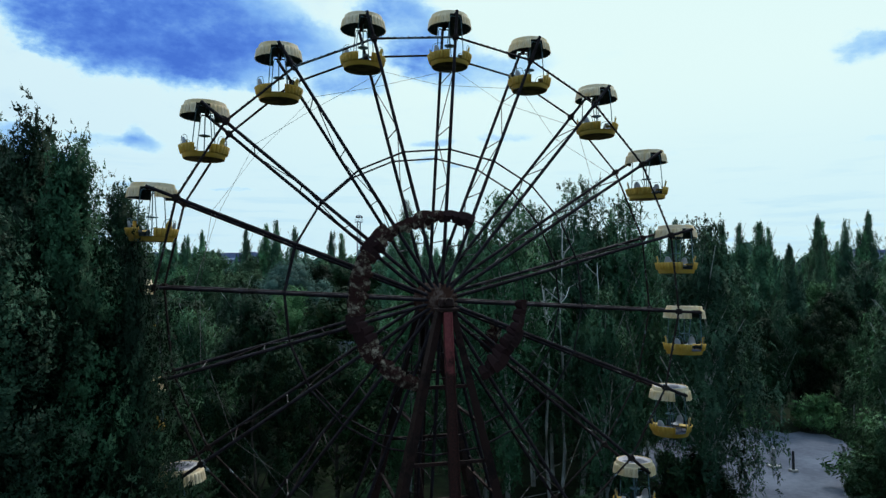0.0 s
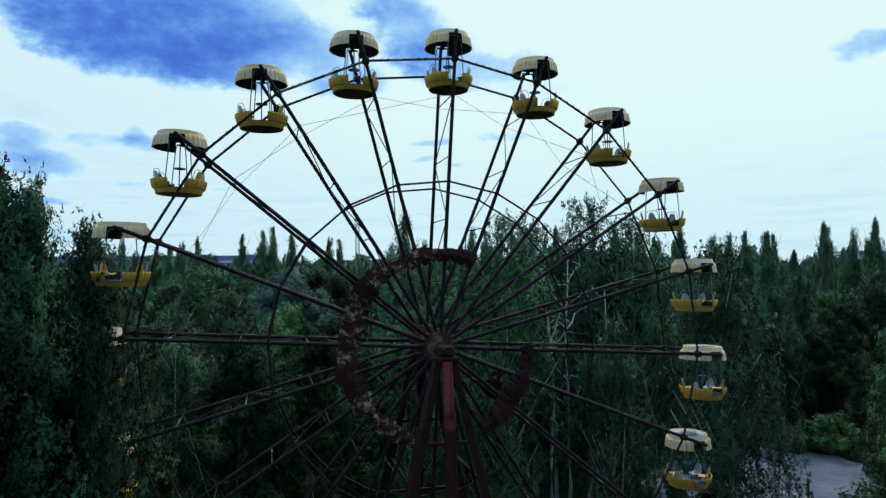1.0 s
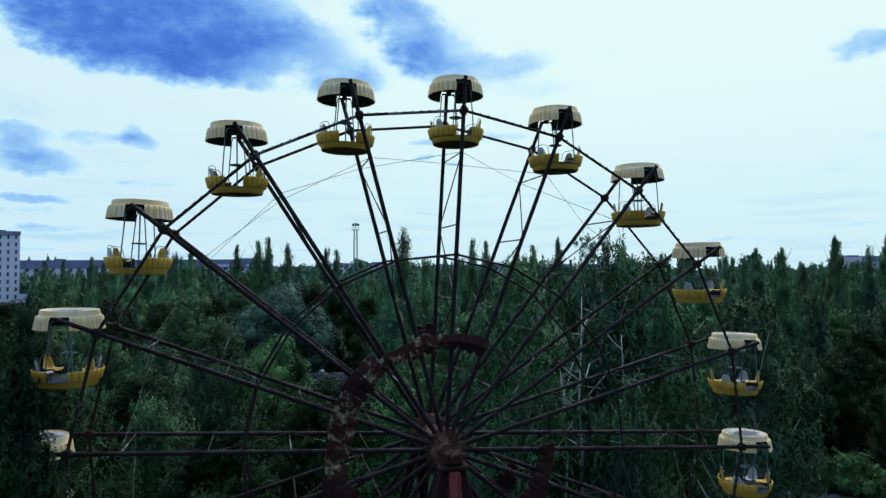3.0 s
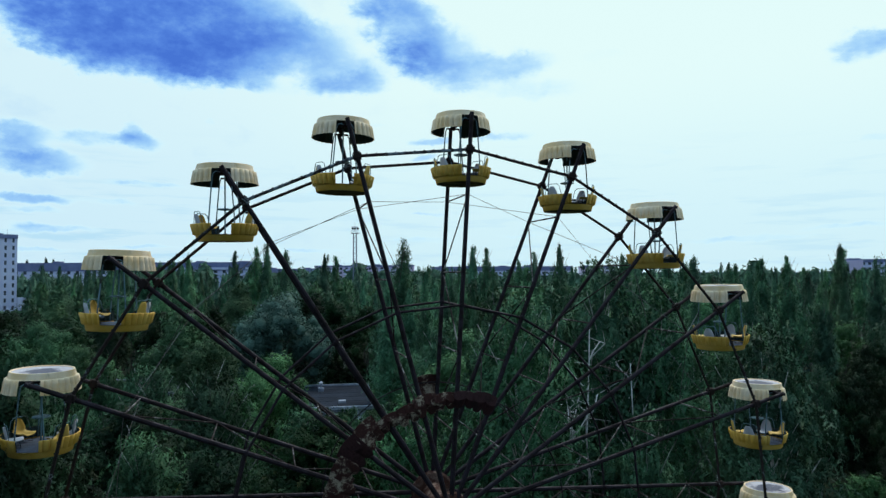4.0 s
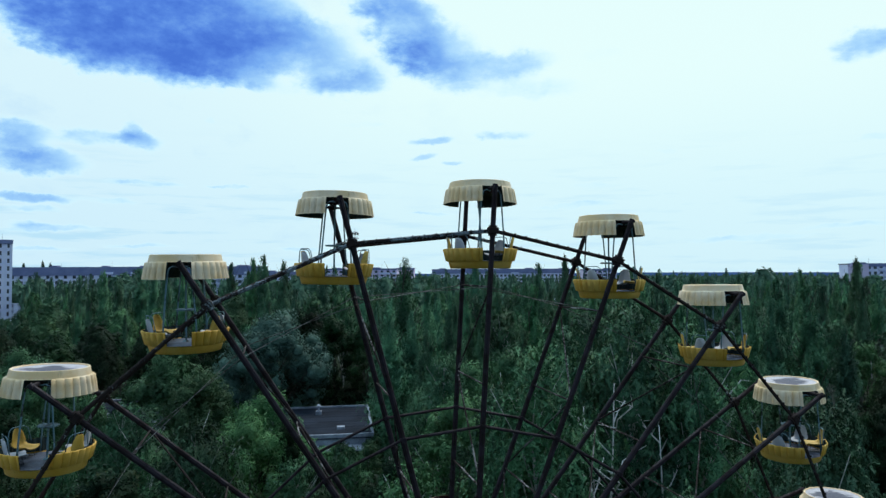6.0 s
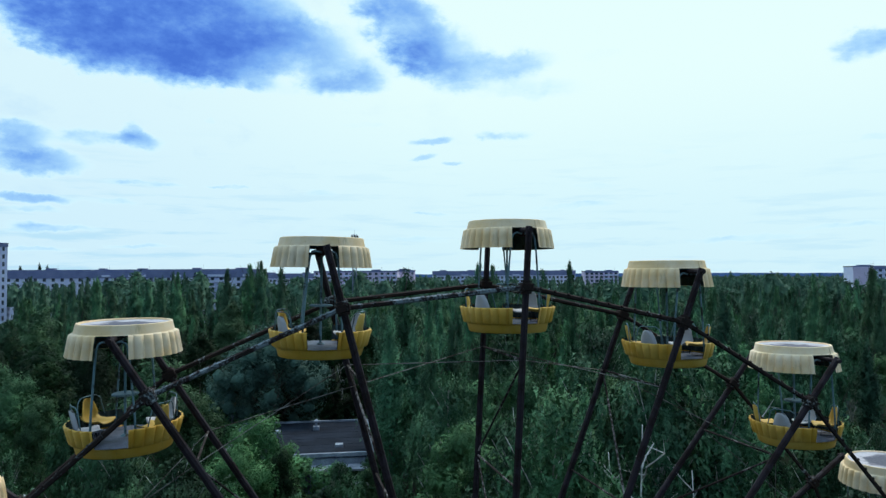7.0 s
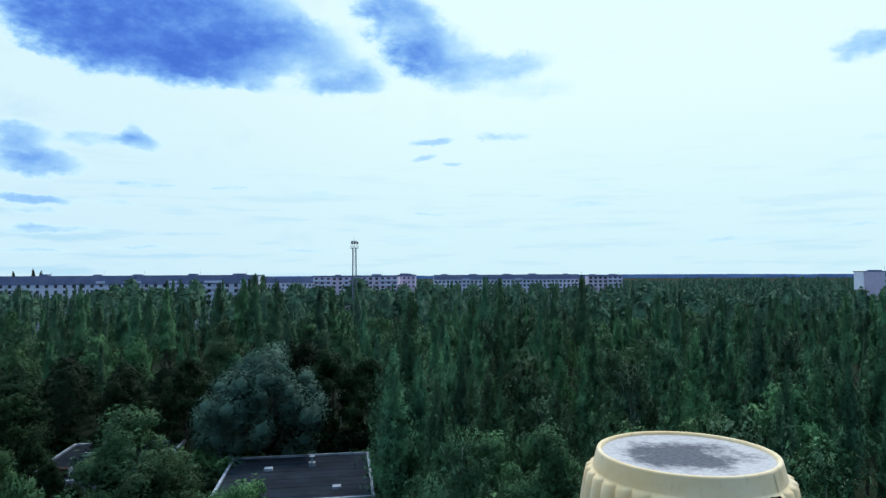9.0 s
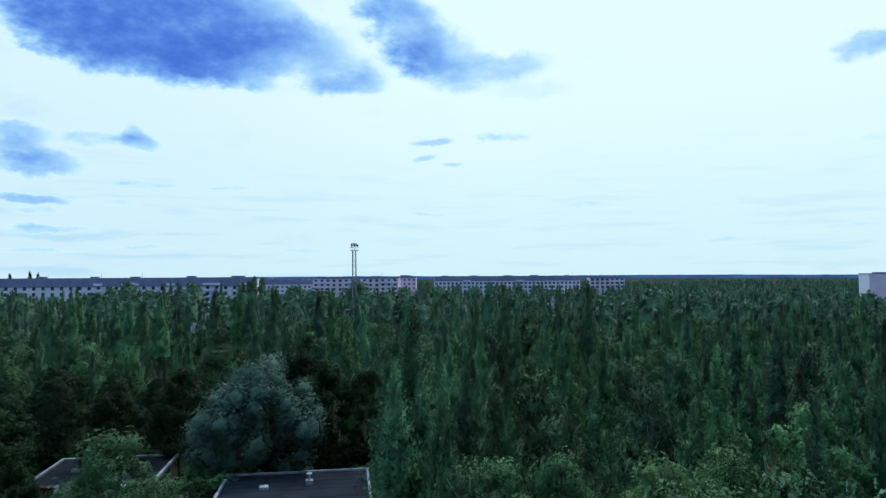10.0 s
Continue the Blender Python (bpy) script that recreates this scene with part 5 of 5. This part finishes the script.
SIZE = {"poplar": (22.0, 6.0), "birch": (18.0, 7.5), "maple": (17.0, 9.5), "bright": (17.0, 8.5), "aspen": (19.0, 6.8), "willow": (17.0, 17.0), "spruce": (12.0, 4.2), "shrub": (3.5, 4.5), "bush": (3.5, 4.5)}
LEAVES = {-1: (30000, 0.175, 0.0), 0: (8600, 0.31, 0.05), 1: (3900, 0.43, 0.40), 2: (1700, 0.60, 0.50)}
stock = {}


def tree_meshes(species, lod, variant):
    key = (species, lod, variant)
    if key not in stock:
        shape, (h, w) = SHAPE[species], SIZE[species]
        n, size, low = LEAVES[lod]
        low *= 0.6 if shape == "broad" else 1.0
        if species == "willow":
            n, size = 34000, 0.23
        elif species == "bright" and lod == 0:
            n, size = 10000, 0.27
        elif species == "maple" and lod == 0:
            n, size = 6000, 0.35
        elif species == "spruce":
            n, size = 3600, 0.4
        elif species in ("shrub", "bush"):
            n, size = 620, 0.38
        seed = sum(ord(ch) for ch in species) * 31 + lod * 7 + variant * 101
        vs, fs, soft = crown_arrays(shape, h, w, n, size, seed, low, lod == 2 and shape != "spruce")
        stock[key] = (mesh_from("crown", vs, fs, M[SPECIES[species][1]], soft), trunk_mesh(shape, h, w, seed))
    return stock[key]


def plant(species, x, y, h, lod, variant, turn, widen=1.0, label=""):
    name, _, text = SPECIES[species]
    t = thing(name, (x, y, 0), label or text, "shrub" if species in ("shrub", "bush") else "tree", "trees of the wood")
    k = h / SIZE[species][0]
    t.rotation_euler = (0, 0, turn)
    t.scale = (k * widen, k * widen, k)
    crown, trunk = tree_meshes(species, lod, variant)
    for nm, me in (("trunk", trunk), ("crown", crown)):
        ob = new(nm, me)
        ob.parent = t
    return t


w_rng = random.Random(2024)
taken = {}


def free(x, y, gap):
    cx, cy = int(x // 12), int(y // 12)
    for i in range(cx - 2, cx + 3):
        for j in range(cy - 2, cy + 3):
            for px, py, pg in taken.get((i, j), ()):
                if (px - x) ** 2 + (py - y) ** 2 < (0.5 * (gap + pg)) ** 2:
                    return False
    return True


def take(x, y, gap):
    taken.setdefault((int(x // 12), int(y // 12)), []).append((x, y, gap))


def set_tree(species, u, v, h, lod, widen=1.0, label="", gap=None):
    p = plan(u, v)
    plant(species, p.x, p.y, h, lod, w_rng.randrange(3), w_rng.uniform(0, math.tau), widen, label)
    take(p.x, p.y, gap or SIZE[species][1] * widen * 0.8)


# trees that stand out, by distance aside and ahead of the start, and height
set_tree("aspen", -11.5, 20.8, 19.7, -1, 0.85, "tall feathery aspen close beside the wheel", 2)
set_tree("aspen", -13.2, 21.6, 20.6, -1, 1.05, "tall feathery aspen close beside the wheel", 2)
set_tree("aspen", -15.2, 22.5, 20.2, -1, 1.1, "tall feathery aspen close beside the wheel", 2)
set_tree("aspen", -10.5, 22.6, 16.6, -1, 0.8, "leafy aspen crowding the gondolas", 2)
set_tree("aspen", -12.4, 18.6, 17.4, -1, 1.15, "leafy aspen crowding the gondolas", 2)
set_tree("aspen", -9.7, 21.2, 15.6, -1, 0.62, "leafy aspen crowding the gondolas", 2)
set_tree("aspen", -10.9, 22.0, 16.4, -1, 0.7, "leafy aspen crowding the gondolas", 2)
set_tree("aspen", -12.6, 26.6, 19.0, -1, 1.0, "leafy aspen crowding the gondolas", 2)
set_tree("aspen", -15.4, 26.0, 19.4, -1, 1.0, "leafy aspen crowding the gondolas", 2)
set_tree("maple", -17.0, 28.0, 17.0, 0, 0.8)
set_tree("maple", -15.0, 33.0, 15.0, 0, 0.8)
set_tree("maple", -9.5, 34.0, 14.5, 0, 0.75)
set_tree("bright", -17.0, 68.0, 13.4, 0, 0.9)
set_tree("bright", -14.5, 60.0, 14.2, 0, 0.95)
set_tree("maple", -12.4, 62.0, 13.0, 0, 0.7)
set_tree("bright", -14.8, 66.5, 14.6, 0, 0.9)
set_tree("bright", -40.0, 77.0, 16.0, 0, 0.95)
set_tree("bright", -44.5, 81.0, 16.6, 0, 1.0)
set_tree("bright", -36.5, 75.0, 14.6, 0, 0.8)
set_tree("maple", -44.0, 92.0, 11.0, 0, 0.8)
set_tree("maple", -40.5, 89.0, 9.5, 0, 0.8)
set_tree("maple", -8.6, 60.5, 9.0, 0, 0.6)
set_tree("poplar", -5.4, 92.0, 26.3, 0, 1.15, "tall dark poplar above the wood")
set_tree("willow", -25.4, 112, 17.6, 0, 1.08)
set_tree("bright", -21.4, 69, 16.2, 0, 0.9)
set_tree("bright", -25.2, 73, 18.2, 0, 1.12, "large light green aspen beside the pavilion")
for u, v, h in ((-6.5, 87, 21.5), (-4.2, 90, 20.0), (-7.8, 97, 21.0), (-2.5, 84, 18.5)):
    set_tree("poplar", u, v, h, 0, 1.05)
for u, v, h in ((-18, 119, 17.0), (-12.5, 117, 16.0), (-23, 124, 17.5), (-38, 118, 16.0), (-44, 112, 15.5)):
    set_tree("maple", u, v, h, 0, 1.05)
set_tree("willow", -79, 158, 17.6, 0, 0.45, "small pale silver willow among dark trees")
for u, v, h in ((-91.5, 346, 28.0), (-89.5, 352, 27.0), (-93.5, 343, 26.0), (-90.5, 358, 27.5), (-95.5, 342, 25.0)):
    set_tree("poplar", u, v, h, 2, 1.2)
set_tree("spruce", 53.0, 122, 12.2, 1)
set_tree("spruce", 62.5, 124, 12.0, 1)
for u, v, h in ((9.5, 48.2, 22.1), (3.6, 42, 20.5), (6.4, 50.5, 20.6), (12.8, 48.5, 20.8), (14.8, 39, 18.6), (2.8, 48, 18.0), (8.2, 53, 18.8), (13.0, 54, 18.6), (17.5, 47, 18.2), (6.0, 57, 17.8), (11.5, 60, 18.0), (17, 58, 18.0), (0.5, 60, 15.5)):
    set_tree("bright" if v > 56 and u < 16 else "birch", u, v, h, 0, 0.92)
for u, v, h in ((10.5, 66, 18.0), (5.0, 69, 17.5), (15.0, 68, 18.2), (1.5, 73, 16.0)):
    set_tree("bright", u, v, h, 0, 0.9)


def bare_birch(u, v, h, seed):
    """A dead birch: a crooked white stem, forked limbs and fine twigs, without leaves."""
    r = random.Random(seed)
    p = plan(u, v)
    tree = thing("birch_tree", (p.x, p.y, 0), "bare dead birch with white crooked limbs among leafy trees", "tree", "trees of the wood")
    stem = [Vector((0, 0, -0.1))]
    for i in range(1, 10):
        stem.append(stem[-1] + Vector((r.uniform(-0.22, 0.22), r.uniform(-0.22, 0.22), h / 9)))
    bm = bmesh.new()
    add_path_tube(bm, stem, 0.09, 7)
    for vtx in bm.verts:
        f = max(0.0, vtx.co.z / h)
        c = stem[min(8, int(f * 9))].lerp(stem[min(9, int(f * 9) + 1)], f * 9 - int(f * 9))
        vtx.co.x, vtx.co.y = c.x + (vtx.co.x - c.x) * (1.5 - 1.25 * f), c.y + (vtx.co.y - c.y) * (1.5 - 1.25 * f)
    part("trunk", bm, M["birch_bark"], tree, "", True)
    for i in range(8):
        bm = bmesh.new()
        f = r.uniform(0.42, 0.95)
        at = stem[int(f * 9)].lerp(stem[min(9, int(f * 9) + 1)], f * 9 - int(f * 9))
        a, length = r.uniform(0, math.tau), h * r.uniform(0.10, 0.24) * (1.25 - 0.6 * f)
        pts = [at]
        for j in range(4):
            a += r.uniform(-0.5, 0.5)
            pts.append(pts[-1] + Vector((math.cos(a), math.sin(a), r.uniform(0.5, 1.5))).normalized() * length / 4)
        add_path_tube(bm, pts, 0.034, 5)
        for j in range(3):
            b = pts[r.randrange(1, 5)]
            e = b + Vector((r.uniform(-1, 1), r.uniform(-1, 1), r.uniform(-0.1, 1.1))).normalized() * length * r.uniform(0.25, 0.5)
            add_tube(bm, b, e, 0.018, 0.008, 4, False)
        part("limb", bm, M["birch_bark"], tree)


for i, (u, v, h) in enumerate(((6.6, 43.6, 17.6), (7.6, 44.8, 18.6), (10.0, 45.2, 16.4), (19.5, 60.5, 15.5))):
    bare_birch(u, v, h, 60 + i)
# the edge of the wood behind the clearing
for i in range(15):
    set_tree("maple" if i % 3 else "birch", 19.5 + 2.5 * i, 70.5 + 2.2 * math.sin(i * 2.1), 10.5 + 2.0 * math.sin(i * 1.3), 0, 0.8)
for u, v, h in ((38.2, 72.0, 10.5), (41.0, 75.5, 11.0), (44.0, 79.5, 12.0), (47.0, 84.0, 13.0), (35.0, 75.0, 11.5), (51.0, 88.0, 13.0)):
    set_tree("maple", u, v, h, 0, 0.85)
# a row of tall poplars standing above the rest
for u, v, h in ((-44, 150, 26.5), (-40, 152, 27.5), (-37, 149, 28.0), (-34, 153, 27.0), (-53, 148, 26.0), (-57, 150, 25.0), (-26, 155, 26.0), (-24, 158, 25.5), (-62, 155, 24.5),
                (6, 150, 27.5), (9, 152, 27.0), (24, 148, 27.8), (19, 150, 26.0), (32, 130, 25.0), (68, 124, 26.5), (71, 128, 25.5), (76, 122, 27.0), (62, 130, 24.5), (84, 135, 25), (-8, 140, 24.0),
                (38, 112, 23.5), (36, 116, 23.0), (-70, 150, 25.0), (-76, 152, 24.0), (-66, 158, 25.0)):
    set_tree("poplar", u, v, h, 2, 1.0)

for u, v, h in ((-231, 384, 28.6), (-221, 385, 29.4), (-217.5, 386, 28.8)):
    set_tree("aspen", u, v, h, 2, 0.6, "lone dark tree behind the long block")

# places where nothing grows: the wheel, the clearing, the pavilions, the path, the buildings
CLEAR = [(plan(0, 27.7), 13.2), (plan(27, 56), 12.5), (plan(33, 47), 6.5), (Vector((0.4, 75, 0)), 11.0), (Vector((-22, 88, 0)), 9.5), (plan(15.5, 116), 4.5), (plan(15.5, 126), 4.5), (plan(54, 128), 7.0)]


def blocked(p):
    return any((p - c).length < r for c, r in CLEAR)


# open sight lines: from the rising eye down to the pavilion roofs, and to the clearing from the start
VIEWS = [(plan(-1.6, 8.4), 22.3), (plan(-1.9, 17.0), 26.0), (plan(-2.1, 26.0), 28.8)]
ROOFS = [((5.5, 74.8), 3.5, 0), ((2.5, 74.8), 5.6, 1), ((-22.0, 88.0), 4.0, 2)]


def low_enough(p, h, wide):
    """The height a tree may have at p without hiding what the wood leaves open."""
    for (i, (eye, ez)), ((rx, ry), half, first_seen) in product(enumerate(VIEWS), ROOFS):
        if i < first_seen:
            continue
        d, e = Vector((rx, ry, 0)) - eye, p - eye
        far, s = d.length, e.dot(d.normalized())
        off = abs((e - d.normalized() * s).length)
        if 5 < s < far - 4 and off < half * s / far + wide:
            h = min(h, ez + (4.6 - ez) * s / (far - 9.0) - 0.3)
    e = p - plan(0, 0)
    u, v = e.dot(ASIDE), e.dot(AHEAD)
    if 5 < v < 47 and 0.385 * v - wide < u < 0.565 * v + wide:
        h = min(h, 15.6 - 15.6 * v / 46.0 - 0.5)
    if u / v < -0.59 and 60 < v < 290:  # down to the tower's lower storeys
        h = min(h, 21.5 - 15.4 * (v - 8) / 282)
    return h


def pick(u, v):
    """Which tree grows where, by patches."""
    patch = noise.noise((u * 0.030 + 3, v * 0.030, 5.0))
    x = u / v
    if v < 75:
        if x > 0.02:
            return "birch" if w_rng.random() < 0.8 else "maple"
        return w_rng.choice(("birch", "birch", "maple"))
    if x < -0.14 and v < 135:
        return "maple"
    if patch > 0.25:
        return "bright" if w_rng.random() < 0.6 else "birch"
    return "poplar" if w_rng.random() < 0.58 else ("birch" if w_rng.random() < 0.55 else "bright")


count = {}
for lod, v0, v1, gap, tries in ((0, 33, 70, 4.6, 900), (1, 70, 112, 5.2, 2600), (2, 112, 185, 5.6, 6500)):
    for _ in range(tries):
        v = math.sqrt(w_rng.uniform(v0 * v0, v1 * v1))
        u = w_rng.uniform(-0.69, 0.69) * v
        p = plan(u, v)
        if blocked(p):
            continue
        sp = pick(u, v)
        g = gap * (0.82 if sp == "poplar" else 1.1)
        if not free(p.x, p.y, g) or count.get(sp, 0) >= 295:
            continue
        if v < 70:
            h = w_rng.uniform(13.5, 18.0)
        else:
            h = {"poplar": w_rng.uniform(16.0, 24.0), "birch": w_rng.uniform(13.5, 20), "maple": w_rng.uniform(12.5, 17.0), "bright": w_rng.uniform(13.5, 19.5)}[sp]
        if u / v < -0.14 and v < 100:
            h *= 0.86
        wide = SIZE[sp][1] * 0.45
        h = low_enough(p, h, wide)
        if h < 6.0:
            if h > 1.5 and w_rng.random() < 0.5:
                plant("shrub", p.x, p.y, h, 0, w_rng.randrange(3), w_rng.uniform(0, math.tau), 1.2)
                take(p.x, p.y, g)
            continue
        count[sp] = count.get(sp, 0) + 1
        plant(sp, p.x, p.y, h, lod, w_rng.randrange(4), w_rng.uniform(0, math.tau), w_rng.uniform(0.8, 1.15))
        take(p.x, p.y, g)

# undergrowth round the clearing and under the wheel
for i in range(70):
    a = w_rng.uniform(0, math.tau)
    c, rad = w_rng.choice(((plan(27, 56), 14.0), (plan(0, 27.7), 12.0), (plan(33, 47), 9.0)))
    p = c + Vector((math.cos(a), math.sin(a), 0)) * rad * w_rng.uniform(0.9, 1.15)
    h = low_enough(p, w_rng.uniform(1.8, 5.0), 1.0)
    if (p - plan(27, 56)).length < 11.5 or (p - plan(31, 48)).length < 6 or h < 0.8:
        continue
    plant("shrub", p.x, p.y, h, 0, w_rng.randrange(3), w_rng.uniform(0, math.tau), w_rng.uniform(0.8, 1.2))


for u, v, h in ((28.6, 46.0, 4.6), (30.6, 47.6, 5.6), (32.0, 50.5, 5.0), (30.0, 44.0, 3.4), (25.0, 66.0, 3.2), (29.0, 67.0, 3.6), (22.0, 65.0, 4.0)):
    p = plan(u, v)
    plant("shrub", p.x, p.y, h, 0, w_rng.randrange(3), w_rng.uniform(0, math.tau), 1.1, "bright green bush at the edge of the clearing")
for u, v, h in ((14.6, 40.0, 4.6), (15.8, 42.0, 3.6), (13.4, 38.0, 5.2), (17.0, 44.5, 3.0)):
    p = plan(u, v)
    plant("bush", p.x, p.y, h, 0, w_rng.randrange(3), w_rng.uniform(0, math.tau), 1.1, "dark leafy bush at the edge of the clearing")


for i in range(60):
    c = Vector(w_rng.choice(((0.4, 75.0, 0), (-22.0, 88.0, 0))))
    a = w_rng.uniform(0, math.tau)
    p = c + Vector((math.cos(a), math.sin(a), 0)) * w_rng.uniform(12.0, 16.0)
    h = low_enough(p, w_rng.uniform(2.5, 6.0), 1.5)
    if h > 1.2:
        plant("shrub", p.x, p.y, h, 0, w_rng.randrange(3), w_rng.uniform(0, math.tau), 1.3, "leafy bush beside the pavilion")


# low growth behind the pavilions and in the gaps of the wood
for i in range(16):
    x, y = (w_rng.uniform(-10, 9), w_rng.uniform(86.5, 92)) if i < 11 else (w_rng.uniform(-31, -15), w_rng.uniform(99.5, 103))
    plant("bush", x, y, w_rng.uniform(3.5, 6.5), 0, w_rng.randrange(3), w_rng.uniform(0, math.tau), 1.2, "leafy bush behind the pavilion")
for i in range(260):
    v = w_rng.uniform(78, 150)
    p = plan(w_rng.uniform(-0.62, 0.1) * v, v)
    if blocked(p) or not free(p.x, p.y, 1.5):
        continue
    take(p.x, p.y, 2.5)
    plant("bush", p.x, p.y, w_rng.uniform(3.0, 6.0), 0, w_rng.randrange(3), w_rng.uniform(0, math.tau), 1.2)


def far_wood():
    """The wood beyond, as one mass of low crowns out to the distance."""
    protos = []
    for i in range(8):
        shape = "poplar" if i % 4 < 3 else "broad"
        h, w = (21.0, 5.4) if shape == "poplar" else (16.0, 8.5)
        protos.append((crown_arrays(shape, h, w, 330, 0.90, 900 + i, 0.5, True), h))
    far_protos = []
    for i in range(4):
        far_protos.append((crown_arrays("poplar" if i else "broad", 19.0, 6.5, 80, 1.25, 950 + i, 0.55, True), 19.0))
    vs, fs, ns, off = [], [], [], 0
    r = np.random.default_rng(77)
    for v0, v1, n, protoset, spread in ((183, 330, 1750, protos, 0.70), (330, 800, 2200, far_protos, 0.68)):
        for _ in range(n):
            v = math.sqrt(r.uniform(v0 * v0, v1 * v1))
            u = r.uniform(-spread, spread) * v
            if abs(u + 188) < 97 and 340 < v < 376 or abs(u + 57) < 31 and 445 < v < 470 or abs(u - 229) < 24 and 350 < v < 385 or abs(u + 204) < 26 and 275 < v < 318:
                continue
            if not v0 > 300:
                p = plan(u, v)
                if not free(p.x, p.y, 4.6):
                    continue
                take(p.x, p.y, 4.6)
            (pv, pf, pn), h0 = protoset[r.integers(len(protoset))]
            p = plan(u, v)
            h = r.uniform(14.5, 21.5) + 2.5 * noise.noise((u * 0.02, v * 0.02, 1)) + (r.uniform(1.5, 4.0) if r.random() < 0.16 and v < 335 else 0.0) + (2.2 if 240 < v < 345 and u < 40 else 0.0)
            if u / v < -0.59 and v < 290:
                h = min(h, 21.5 - 15.4 * (v - 8) / 282)
            a = r.uniform(0, math.tau)
            c, s, k = math.cos(a), math.sin(a), h / h0
            kw = k * r.uniform(0.85, 1.2)
            out = np.stack([(pv[:, 0] * c - pv[:, 1] * s) * kw + p.x, (pv[:, 0] * s + pv[:, 1] * c) * kw + p.y, pv[:, 2] * k], 1)
            vs.append(out)
            ns.append(np.stack([pn[:, 0] * c - pn[:, 1] * s, pn[:, 0] * s + pn[:, 1] * c, pn[:, 2]], 1))
            fs.append(pf + off)
            off += len(out)
    # unseen wood added behind the start; it keeps low sky light off the wheel
    for _ in range(420):
        a = r.uniform(0, math.tau)
        d = r.uniform(30, 75)
        u, v = d * math.cos(a), 6 + d * math.sin(a) * 1.1
        if v > 24 or v > 10 and abs(u) < 30 or v > 0.9 * abs(u) - 8:
            continue
        p = plan(u, v)
        if not free(p.x, p.y, 4.6):
            continue
        take(p.x, p.y, 4.6)
        pv, pf, pn = protos[3][0]
        c, s, k = math.cos(a), math.sin(a), r.uniform(0.9, 1.25)
        out = np.stack([(pv[:, 0] * c - pv[:, 1] * s) * k + p.x, (pv[:, 0] * s + pv[:, 1] * c) * k + p.y, pv[:, 2] * k], 1)
        vs.append(out)
        ns.append(np.stack([pn[:, 0] * c - pn[:, 1] * s, pn[:, 0] * s + pn[:, 1] * c, pn[:, 2]], 1))
        fs.append(pf + off)
        off += len(out)
    me = mesh_from("far_wood", np.concatenate(vs), np.concatenate(fs), M["leaf_far_hazed"], np.concatenate(ns))
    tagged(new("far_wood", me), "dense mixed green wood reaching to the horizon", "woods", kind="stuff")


far_wood()
